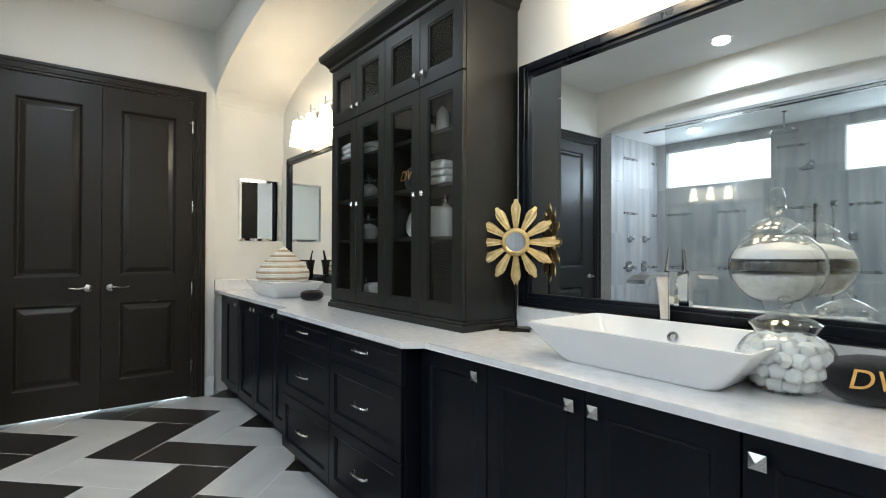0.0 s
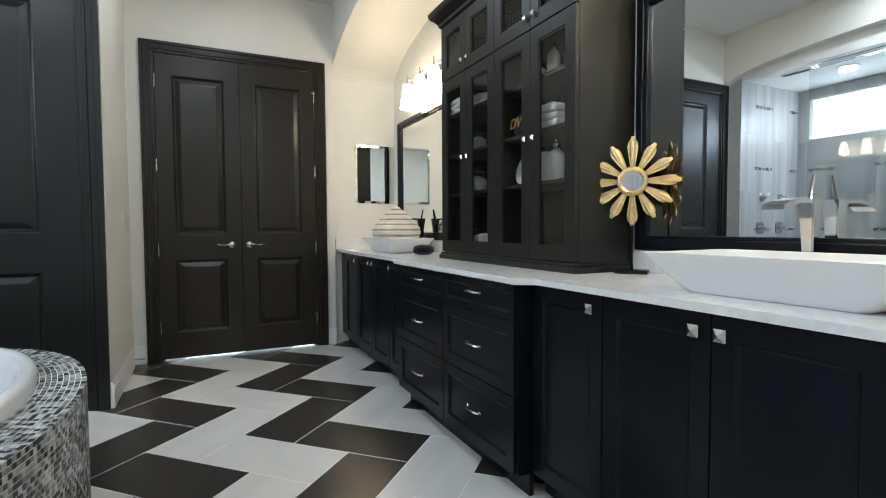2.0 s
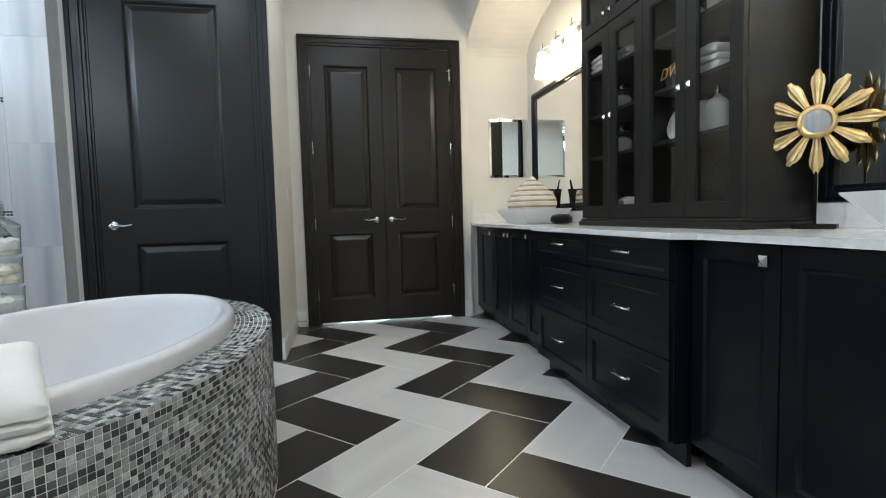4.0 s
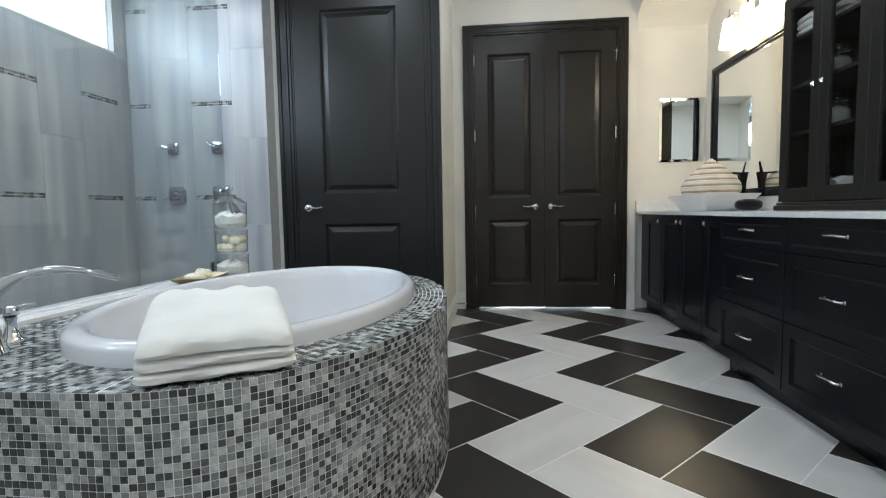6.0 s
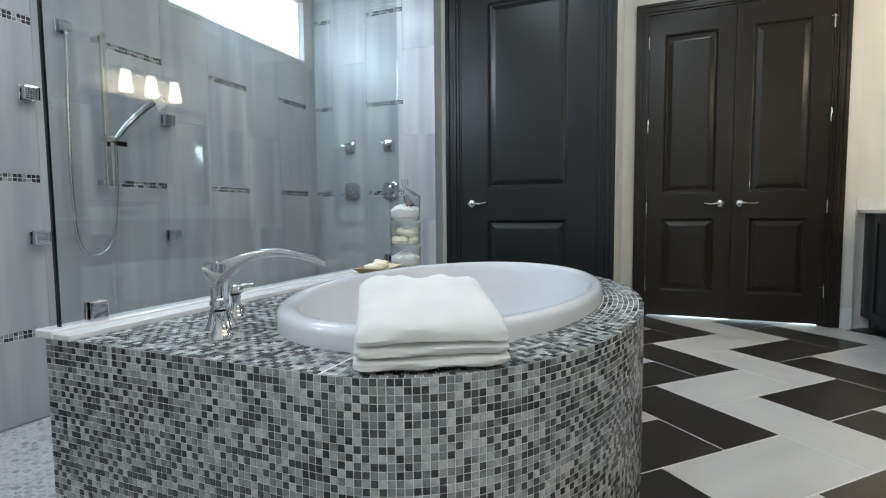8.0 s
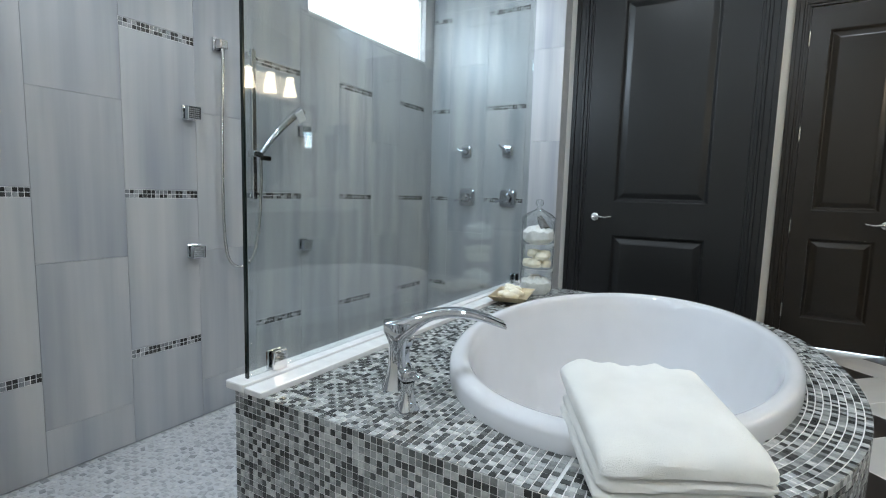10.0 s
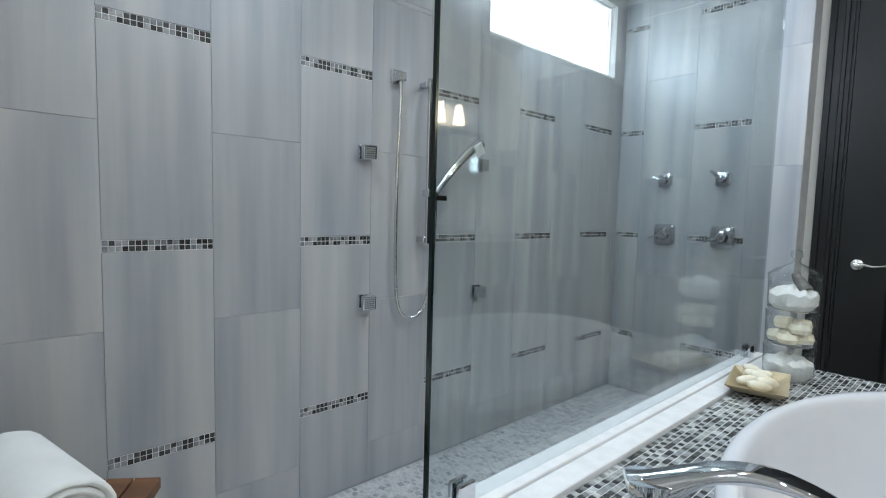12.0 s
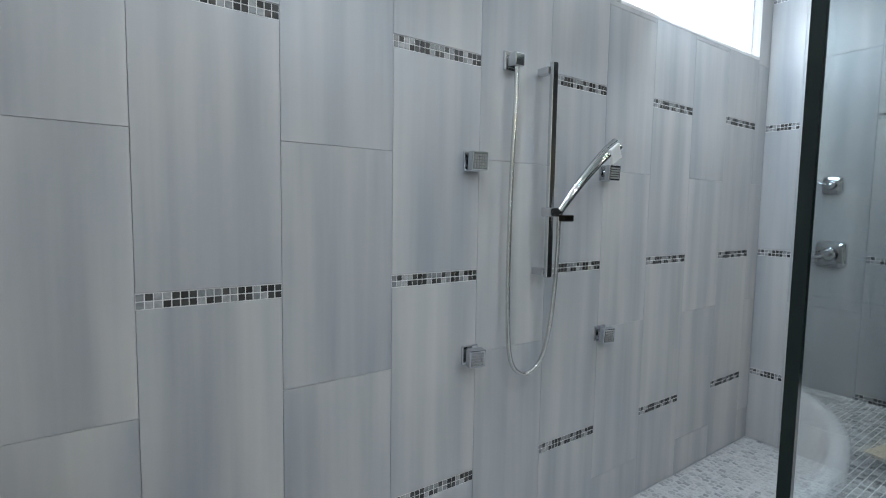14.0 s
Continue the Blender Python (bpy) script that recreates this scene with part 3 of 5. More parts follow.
for z in (Z0 + 0.003, ZM - 0.012, ZT - 0.02):
    part("fixed_shelf", bx(0.021, TW - 0.021, 0.002, TD - 0.011, z, z + 0.02), DARKVOID, tower)
SHELVES = (0.405, 0.645, 0.890)
for z in SHELVES:
    for a, b in ((0.021, TW / 2 - 0.013), (TW / 2 + 0.013, TW - 0.021)):
        part("shelf", bx(a, b, 0.02, TD - 0.011, z - 0.018, z, 0.001), DARKVOID, tower)
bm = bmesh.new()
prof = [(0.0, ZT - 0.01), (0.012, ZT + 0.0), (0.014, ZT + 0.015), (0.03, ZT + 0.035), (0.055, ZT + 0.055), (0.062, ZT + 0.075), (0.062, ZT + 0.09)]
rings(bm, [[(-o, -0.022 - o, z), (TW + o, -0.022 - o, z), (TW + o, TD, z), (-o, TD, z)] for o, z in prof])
part("crown_moulding", bm, RAISEDBLACK, tower)
DW = TW / 4
for i in range(4):
    for z0, z1, zk in ((Z0 + 0.006, ZM - 0.003, 0.60), (ZM + 0.003, ZT - 0.012, ZM + 0.06)):
        u0, u1 = i * DW + 0.0015, (i + 1) * DW - 0.0015
        st = 0.062
        d = part("door", framed(bmesh.new(), u0, u1, z0, z1, [(u0 + st, u1 - st, z0 + st, z1 - st)], 0.02, 0.0015), RAISEDBLACK, tower, "black framed glass door")
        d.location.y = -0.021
        part("glazing_bead", framed(bmesh.new(), u0 + st, u1 - st, z0 + st, z1 - st, [(u0 + st + 0.008, u1 - st - 0.008, z0 + st + 0.008, z1 - st - 0.008)], 0.008), RAISEDBLACK, d).location.y = 0.004
        part("glass_pane", bx(u0 + st, u1 - st, 0.011, 0.014, z0 + st, z1 - st), CABPANE, d).visible_shadow = False
        k = part("knob", rings(bmesh.new(), [[(-r, -w, -r), (r, -w, -r), (r, -w, r), (-r, -w, r)] for r, w in ((0.006, 0.0), (0.006, 0.010), (0.013, 0.011), (0.013, 0.015), (0.002, 0.022))]), NICKEL, d, "square nickel knob")
        k.location = ((u1 - 0.03) if i % 2 == 0 else (u0 + 0.03), 0, zk)

# ---- tub and deck ----
DECK_Z = 0.572
ECX, ECY, EA, EB = -0.45, 2.41, 0.555, 0.925
TCX, TCY, TA, TB = -0.512, 2.42, 0.488, 0.795


def deck_outline(step):
    """Deck edge from the near glass corner round to the far one, at even steps."""
    raw = [(-1.255, ECY - EB)]
    raw += [(ECX + EA * math.sin(a), ECY - EB * math.cos(a)) for a in [math.pi * i / 80 for i in range(0, 81)]]
    raw += [(-1.255, ECY + EB)]
    out, carry = [], 0.0
    for (xa, ya), (xb, yb) in zip(raw, raw[1:]):
        d = math.hypot(xb - xa, yb - ya)
        s = carry
        while s < d:
            out.append((xa + (xb - xa) * s / d, ya + (yb - ya) * s / d, (yb - ya) / d, -(xb - xa) / d))
            s += step
        carry = s - d
    return out


deck = thing("tub_surround", "curved tub surround covered in grey glass and stone mosaic", "tub surround")
edge = [(x - 0.0016 * nx, y - 0.0016 * ny) for x, y, nx, ny in deck_outline(0.03)]
bm = bmesh.new()
hole = [(TCX + (TA - 0.03) * math.cos(2 * math.pi * i / 72), TCY + (TB - 0.03) * math.sin(2 * math.pi * i / 72)) for i in range(72)]
lo, hi = [bm.verts.new((x, y, 0.0)) for x, y in edge], [bm.verts.new((x, y, DECK_Z - 0.0016)) for x, y in edge]
for i in range(len(edge)):
    j = (i + 1) % len(edge)
    bm.faces.new((lo[i], lo[j], hi[j], hi[i]))
hv = [bm.verts.new((x, y, DECK_Z - 0.0016)) for x, y in hole]
he = [bm.edges.new((hv[i], hv[(i + 1) % 72])) for i in range(72)]
oe = [bm.edges.get((hi[i], hi[(i + 1) % len(edge)])) for i in range(len(edge))]
bmesh.ops.triangle_fill(bm, edges=he + oe, use_beauty=True)
part("core", bm, GROUT, deck)
part("curb", bx(-1.278, -1.212, ECY - EB - 0.01, ECY + EB + 0.01, DECK_Z - 0.002, DECK_Z + 0.02, 0.004, 2), QUARTZ, deck, "white stone curb under the glass")
part("curb_trim", bx(-1.210, -1.150, ECY - EB - 0.008, ECY + EB + 0.008, DECK_Z - 0.002, DECK_Z + 0.014, 0.003, 2), QUARTZ, deck, "white stone trim beside the curb")

tub = thing("bathtub", "white oval drop-in bathtub", "bathtub", pose(TCX, TCY, DECK_Z - 0.62))
prof = [(1.0, 0.618), (1.0, 0.652), (0.993, 0.662), (0.975, 0.669), (0.945, 0.671), (0.925, 0.667), (0.910, 0.655), (0.895, 0.62), (0.865, 0.54), (0.82, 0.40), (0.74, 0.27), (0.60, 0.205), (0.35, 0.19), (0.02, 0.185)]
bm = rings(bmesh.new(), [[((TA - (1 - f) * 0.53) * math.cos(2 * math.pi * i / 96) if f > 0.6 else f * 0.42 * math.cos(2 * math.pi * i / 96), (TB * f) * math.sin(2 * math.pi * i / 96), z) for i in range(96)] for f, z in prof], False, True)
part("shell", bm, ACRYLIC, tub, "", True)
part("drain", lathe([(0.0, 0.192), (0.03, 0.192), (0.034, 0.189), (0.034, 0.186)], 24, caps=False), CHROME, tub).location = (0.0, -0.1, 0)

# ---- shower glass ----
panel = thing("glass_panel", "frameless shower glass panel standing on the tub curb", "glass panel", pose(-1.238, 0, 0))
g = part("pane", bx(-0.004, 0.004, 1.512, 3.36, DECK_Z + 0.022, 2.53), SHOWERPANE, panel)
g.visible_shadow = False
part("pane_edge", bx(-0.0045, 0.0045, 1.506, 1.5115, DECK_Z + 0.021, 2.53), GLASSEDGE, panel, "dark polished glass edge")
part("pane_edge", bx(-0.006, 0.006, 1.512, 3.36, 2.53, 2.536), GLASSEDGE, panel)
for y in (1.60, 3.22):
    c = part("glass_clamp", bx(-0.017, -0.0055, y - 0.022, y + 0.022, DECK_Z + 0.02, DECK_Z + 0.072, 0.003, 2), CHROME, panel, "chrome glass clamp")
    part("clamp_face", bx(0.0055, 0.017, y - 0.022, y + 0.022, DECK_Z + 0.02, DECK_Z + 0.072, 0.003, 2), CHROME, c)

# ---- lamps ----


def shade_profile():
    return [(0.030, 0.20), (0.036, 0.195), (0.050, 0.10), (0.064, 0.0), (0.060, 0.0), (0.046, 0.10), (0.030, 0.19)]


def vanity_light(label, yc):
    t = thing("vanity_light", label, "wall lamp", pose(VANITY_X, yc, 2.275), "vanity lights")
    part("back_plate", bx(-0.022, -0.001, -0.33, 0.33, -0.005, 0.055, 0.006, 2), CHROME, t, "chrome back plate")
    for dy in (-0.267, 0.0, 0.267):
        part("arm", tube(curve([(-0.02, dy, 0.03), (-0.07, dy, 0.045), (-0.12, dy, 0.02), (-0.12, dy, 0.0)], 5), 0.006, 8), CHROME, t, "", True)
        part("rod", tube([(-0.12, dy, -0.01), (-0.12, dy, 0.07)], 0.005, 8), CHROME, t, "", True)
        s = part("shade", lathe(shade_profile(), 28, caps=False), SHADE, t, "glowing frosted glass bell shade", True)
        s.location = (-0.12, dy, -0.205)


vanity_light("chrome vanity light with three glowing bell shades above the far mirror", 4.345)
vanity_light("chrome vanity light with three glowing bell shades above the nearer mirror", 1.505)
for x, y, z in [(x, y, TOP) for x, y in ASSUMED_CANS] + [(x, y, 2.58) for x, y in SHOWER_SPOTS]:
    c = thing("ceiling_light", "white recessed ceiling can light, lit", "ceiling light", pose(x, y, z), "recessed can lights")
    part("trim_ring", lathe([(0.070, -0.001), (0.092, -0.002), (0.090, -0.008), (0.068, -0.010), (0.066, -0.001)], 28, caps=False), TRIM, c, "", True)
    part("lens", lathe([(0.0, -0.004), (0.068, -0.004), (0.068, -0.001), (0.0, -0.001)], 28, caps=False), BULB, c, "glowing lens")

# ---- basins and taps ----


def basin(label, yc):
    t = thing("vessel_basin", label, "sink", pose(1.845, yc, 0.872), "vessel basins")
    def rect(hx, hy, z, r):
        pts = []
        for cx, cy, a0 in ((hx - r, hy - r, 0), (-hx + r, hy - r, 90), (-hx + r, -hy + r, 180), (hx - r, -hy + r, 270)):
            for k in range(6):
                a = radians(a0 + 18 * k)
                pts.append((cx + r * math.cos(a), cy + r * math.sin(a), z))
        return pts
    loops = [rect(0.125, 0.225, 0.0, 0.03), rect(0.135, 0.24, 0.012, 0.03), rect(0.165, 0.285, 0.06, 0.025), rect(0.19, 0.325, 0.107, 0.018), rect(0.192, 0.327, 0.113, 0.018),
             rect(0.184, 0.318, 0.114, 0.018), rect(0.178, 0.31, 0.108, 0.02), rect(0.15, 0.27, 0.055, 0.03), rect(0.11, 0.21, 0.028, 0.04), rect(0.03, 0.03, 0.022, 0.02)]
    part("bowl", rings(bmesh.new(), loops), PORCELAIN, t, "", True)
    part("overflow_ring", lathe([(0.010, 0.0), (0.017, 0.0), (0.017, 0.004), (0.010, 0.005)], 20, caps=False), CHROME, t, "", True).matrix_basis = pose(0.152, 0.02, 0.07, 0, -62, 0)
    part("drain", lathe([(0.0, 0.03), (0.022, 0.03), (0.024, 0.024)], 20, caps=False), CHROME, t, "", True)


basin("white porcelain flared vessel basin on the worktop", 1.455)
basin("white porcelain flared vessel basin holding a woven basket", 4.44)


def vessel_tap(label, x, y, material):
    t = thing("basin_tap", label, "faucet", pose(x, y, 0.872), "basin taps")
    loops = []
    for z, w, d in ((0.0, 0.032, 0.032), (0.006, 0.030, 0.030), (0.02, 0.018, 0.017), (0.12, 0.016, 0.016), (0.2, 0.019, 0.022), (0.255, 0.023, 0.032), (0.27, 0.023, 0.034)):
        loops.append([(-d, -w, z), (d * 0.8, -w, z), (d * 0.8, w, z), (-d, w, z)])
    bm = rings(bmesh.new(), loops)
    bmesh.ops.bevel(bm, geom=[e for e in bm.edges if abs((e.verts[0].co - e.verts[1].co).z) > 0.003], offset=0.004, segments=2, affect="EDGES")
    part("column", bm, material, t, "", True)
    bm = bmesh.new()
    rings(bm, [[(px, -w, z), (px, w, z), (px, w, z + 0.012), (px, -w, z + 0.012)] for px, w, z in ((0.02, 0.020, 0.245), (-0.04, 0.022, 0.258), (-0.09, 0.025, 0.260), (-0.15, 0.029, 0.250), (-0.185, 0.031, 0.236))])
    part("spout", bm, material, t)
    part("lever", tube([(0.0, 0, 0.27), (0.006, 0, 0.30), (0.016, 0, 0.345)], [0.012, 0.009, 0.006], 10, flat=0.6), material, t, "", True)


vessel_tap("polished chrome waterfall tap beside the basin", 2.065, 1.53, CHROME)
vessel_tap("dark bronze tap behind the far basin", 2.065, 4.44, BRONZE)

# ---- worktop things ----


def sunburst():
    t = thing("sunburst_ornament", "gold sunburst ornament with a small round mirror on a black stand", "ornament", pose(2.02, 2.166, 0.872, 0, 0, -56))
    part("base", bx(-0.065, 0.065, -0.032, 0.032, 0.0, 0.016, 0.002), BRONZE, t, "flat black base")
    part("post", tube([(0, 0, 0.015), (0, 0, 0.36)], 0.0045, 8), BRONZE, t, "", True)
    for k in range(12):
        a = 2 * math.pi * k / 12
        long = 0.176 if k % 3 else 0.188
        half = 0.0215
        bm = bmesh.new()
        n = 7
        lower = []
        for i in range(n):
            s = 2 * i / (n - 1) - 1
            r0, r1 = 0.056, long - 0.030 * abs(s) ** 1.5 - (0.006 if i % 2 else 0.0)
            w0, w1 = s * 0.009, s * half
            zz = 0.006 * (1 - abs(s)) + (0.003 if i % 2 == 0 else 0.0)
            lower.append([bm.verts.new((w0, -0.002 - zz, r0)), bm.verts.new((w1 * 0.98, -0.002 - zz, r1 - 0.02)), bm.verts.new((w1 * 0.86, -0.001, r1)), bm.verts.new((w0, 0.006, r0)), bm.verts.new((w1 * 0.98, 0.004, r1 - 0.02))])
        for p, q in zip(lower, lower[1:]):
            bm.faces.new((p[0], q[0], q[1], p[1]))
            bm.faces.new((p[1], q[1], q[2], p[2]))
            bm.faces.new((p[2], q[2], q[4], p[4]))
            bm.faces.new((p[4], q[4], q[3], p[3]))
        part("petal", bm, GOLD, t, "ribbed gold leaf petal").matrix_basis = pose(0, 0, 0.375) @ Matrix.Rotation(a, 4, "Y")
    part("ring", lathe([(0.040, -0.004), (0.040, 0.008), (0.046, 0.013), (0.055, 0.012), (0.060, 0.005), (0.058, -0.004)], 32), GOLD, t, "gold ring", True).matrix_basis = pose(0, -0.003, 0.375, 90, 0, 0)
    part("round_mirror", lathe([(0.0, 0.004), (0.041, 0.004), (0.041, 0.001), (0.0, 0.001)], 32, caps=False), MIRROR, t).matrix_basis = pose(0, -0.006, 0.375, 90, 0, 0)


sunburst()


def heap(radius, z0, z1, seed, rough=0.01, n=28):
    """A low mound that fills a jar from z0 to about z1."""
    rnd = random.Random(seed)
    loops = []
    for f, z in ((0.75, z0), (1.0, z0 + 0.3 * (z1 - z0)), (1.0, z1 - 0.01), (0.7, z1), (0.35, z1 + 0.008), (0.05, z1 + 0.012)):
        loops.append([(radius * f * math.cos(2 * math.pi * i / n), radius * f * math.sin(2 * math.pi * i / n), z + rnd.uniform(-rough, rough) * (z > z0)) for i in range(n)])
    return rings(bmesh.new(), loops)


def globe_loops(r, zc, squash, lo, hi, n=14):
    out = []
    for i in range(n + 1):
        a = lo + (hi - lo) * i / n
        out.append((r * math.cos(a), zc + squash * r * math.sin(a)))
    return out


def fill(z0, z1, mound, seed, n=40):
    """Contents that lie against the inside of the tall jar's globe, with an uneven mound on top."""
    loops = []
    for z in [z0 + (z1 - z0) * i / 6 for i in range(7)]:
        r = 0.105 * math.sqrt(max(0.02, 1 - ((z - 0.295) / 0.0985) ** 2))
        loops.append([(r * math.cos(2 * math.pi * i / n), r * math.sin(2 * math.pi * i / n), z) for i in range(n)])
    for f in (0.9, 0.75, 0.58, 0.4, 0.22, 0.06):
        loops.append([(r * f * math.cos(2 * math.pi * i / n), r * f * math.sin(2 * math.pi * i / n), z1 + mound * (1 - f * f) + 0.006 * noise.noise(Vector((f * 3 * math.cos(2 * math.pi * i / n), f * 3 * math.sin(2 * math.pi * i / n), seed)))) for i in range(n)])
    return rings(bmesh.new(), loops)


def tall_jar():
    t = thing("apothecary_jar", "tall footed glass apothecary jar with layered white salt", "jar", pose(1.985, 1.19, 0.872))
    body = [(0.0, 0.0), (0.060, 0.0), (0.062, 0.006), (0.02, 0.03), (0.014, 0.07), (0.016, 0.15), (0.03, 0.185)] + globe_loops(0.112, 0.295, 0.88, -1.25, 1.05) + [(0.056, 0.386)]
    b = part("jar_body", lathe(body, 40, caps=False), JARGLASS, t, "clear globe on a stem", True)
    b.visible_shadow = False
    lid = part("lid", lathe([(0.064, 0.386), (0.066, 0.392), (0.060, 0.398), (0.034, 0.418), (0.018, 0.424), (0.015, 0.434), (0.024, 0.444), (0.020, 0.456), (0.023, 0.462), (0.021, 0.478), (0.014, 0.500), (0.0, 0.505)], 28, caps=False), JARGLASS, t, "pointed glass stopper", True)
    lid.visible_shadow = False
    part("salt", fill(0.212, 0.272, 0.018, 3), SAND, t, "white bath salt", True)
    part("dark_layer", fill(0.286, 0.308, 0.004, 5), DARKSALT, t, "dark band of crystals", True)
    part("cotton", fill(0.316, 0.338, 0.020, 6), COTTON, t, "cotton top layer", True)


tall_jar()


def cotton_jar():
    t = thing("cotton_jar", "squat lidded glass jar full of white cotton balls", "jar", pose(1.872, 1.135, 0.872))
    body = [(0.0, 0.001), (0.055, 0.001), (0.062, 0.004)] + globe_loops(0.105, 0.075, 0.74, -0.92, 0.95) + [(0.062, 0.14), (0.070, 0.155)]
    part("jar_body", lathe(body, 40, caps=False), JARGLASS, t, "", True).visible_shadow = False
    part("lid", lathe([(0.074, 0.156), (0.076, 0.162), (0.060, 0.172), (0.03, 0.188), (0.012, 0.194), (0.010, 0.20), (0.017, 0.208), (0.017, 0.22), (0.008, 0.228), (0.0, 0.229)], 30, caps=False), JARGLASS, t, "domed glass lid", True).visible_shadow = False
    rnd = random.Random(4)
    for ring, (rad, z, count) in enumerate(((0.03, 0.022, 6), (0.062, 0.030, 11), (0.080, 0.055, 15), (0.084, 0.085, 15), (0.045, 0.06, 7), (0.072, 0.112, 12), (0.035, 0.12, 6), (0.0, 0.125, 1), (0.0, 0.09, 1))):
        for k in range(count):
            a = 2 * math.pi * (k + 0.37 * ring) / count
            bm = bmesh.new()
            bmesh.ops.create_icosphere(bm, subdivisions=2, radius=0.0185)
            for v in bm.verts:
                v.co *= 1 + 0.30 * noise.noise(v.co * 110 + Vector((k, ring, 0)))
            o = part("cotton_ball", bm, COTTON, t, "", True)
            o.location = (rad * 0.92 * math.cos(a), rad * 0.92 * math.sin(a), z + rnd.uniform(-0.004, 0.004))


cotton_jar()


def letters(parent, text, m, size):
    cu = bpy.data.curves.new("lettering", "FONT")
    cu.body, cu.size, cu.extrude, cu.align_x, cu.align_y = text, size, 0.0015, "CENTER", "CENTER"
    cu.shear = 0.25
    ob = new("lettering", cu)
    me = bpy.data.meshes.new_from_object(ob.evaluated_get(bpy.context.evaluated_depsgraph_get()))
    bpy.data.objects.remove(ob)
    me.materials.clear()
    me.materials.append(GOLDPAINT)
    o = new("embroidery", me)
    o.parent = parent
    o.matrix_basis = m
    tagged(o, "gold embroidered initials")


def black_roll(label, m, sx, sy, sz, text, tilt):
    """A plump folded black cloth with gold initials on its front (-y)."""
    t = thing("folded_cloth", label, "towel", m, "black embroidered cloths")
    bm = bmesh.new()
    bmesh.ops.create_uvsphere(bm, u_segments=36, v_segments=20, radius=1.0)
    for v in bm.verts:
        x, y, z = v.co
        x, y, z = (math.copysign(abs(c) ** 0.72, c) for c in (x, y, z))
        k = 1 + 0.05 * noise.noise(Vector((x * 2, y * 2, z * 2)))
        v.co = (x * sx * k, y * sy * k, max(0.0, (z * k + 1) * sz))
    part("cloth", bm, BLACKFELT, t, "", True)
    if text:
        letters(t, text, pose(-sx * 0.22, -sy * 1.005, sz * 1.15, tilt, 0, 0), sz * 1.15)


black_roll("plump folded black cloth with gold initials on the worktop", pose(1.92, 0.960, 0.872, 0, 0, -68), 0.115, 0.065, 0.052, "DW", 82)
black_roll("small rolled black cloth beside the far basin", pose(1.86, 3.93, 0.872, 0, 0, -30), 0.075, 0.055, 0.036, "", 80)


def basket():
    t = thing("woven_basket", "pale striped woven basket with a pointed lid in the basin", "basket", pose(1.845, 4.44, 0.984) @ Matrix.Diagonal((1.10, 1.10, 1.0, 1.0)))
    prof = [(0.0, 0.0), (0.15, 0.0), (0.165, 0.02), (0.168, 0.05), (0.160, 0.085)]
    part("bowl", lathe(prof, 40, caps=False), WICKER, t, "", True)
    coils = [(0.160, 0.010), (0.166, 0.024), (0.169, 0.038), (0.170, 0.052), (0.168, 0.066)] + [(0.158 * (1 - k / 13) ** 1.0 + 0.006 + 0.012 * math.sin(math.pi * k / 13), 0.080 + 0.172 * k / 13) for k in range(14)]
    for k, (r, zz) in enumerate(coils):
        ring = [(r * math.cos(2 * math.pi * i / 36), r * math.sin(2 * math.pi * i / 36), zz) for i in range(37)]
        part("coil", tube(ring, 0.0092, 8), STRAW if k % 3 == 1 else WICKER, t, "tan straw coil" if k % 3 == 1 else "white coil", True)


basket()

# ---- things behind the cabinet glass ----


def folded_towels(name, label, m, w, d, h, count, material=TOWEL, group="", seed=1, last=(1.0, 1.0, 1.0)):
    """A stack of folded towels, each with a rounded fold at its front; last: height, depth and crumple of the top one."""
    t = thing(name, label, "towel", m, group)
    rnd = random.Random(seed)
    for k in range(count):
        bm = bmesh.new()
        hh, ww, dd = h * (1 + rnd.uniform(-0.08, 0.08)), w * (1 - 0.02 * k + rnd.uniform(-0.015, 0.015)), d * (1 + rnd.uniform(-0.03, 0.02))
        tall, deep, crumple = last if k == count - 1 else (1.0, 1.0, 1.0)
        base = h * k * 0.95
        hh, dd, back = hh * tall, dd * deep, d * (deep - 1) / 2
        loops = []
        nx = 30
        for i in range(nx + 1):
            e = math.sin(math.pi / 2 * (2 * i / nx - 1))
            u = ww / 2 * e
            ring = []
            plump = 0.30 + 0.70 * max(0.0, 1 - abs(e) ** 14) ** 0.5
            pull = 1.0 - 0.07 * abs(e) ** 12
            for q in range(32):
                a = 2 * math.pi * q / 32
                y, z = math.cos(a), math.sin(a)
                y, z = math.copysign(abs(y) ** 0.40, y), math.copysign(abs(z) ** 0.62, z)
                wob = 0.20 * noise.noise(Vector((u * 16 + k * 5, y * 2.2, z * 1.5 + seed))) + 0.10 * noise.noise(Vector((u * 45, y * 6, z * 3 + seed + k)))
                if crumple > 1.0 and z > 0:
                    wob += 0.22 * (crumple - 1) * noise.noise(Vector((u * 22 - y * 1.6, y * 2.6 + u * 9, seed))) * (1 + y) / 2
                sag = -0.10 * hh * k * abs(e) ** 4 - 0.12 * hh * k * max(0.0, -y) ** 6
                ring.append((u * (1 + 0.02 * wob), back + y * dd / 2 * pull * (0.985 + wob * 0.25), base + hh / 2 + sag + z * hh / 2 * plump * (1 + wob)))
            loops.append(ring)
        rings(bm, loops)
        part("towel_layer", bm, material, t, "", True)
    return t


def at_tower(u, d, z, rz=0):
    """A place inside the tower: u along its front, d behind it, z over the worktop."""
    return pose(1.83 + d, 3.515 - u, 0.871 + z, 0, 0, -90 + rz)


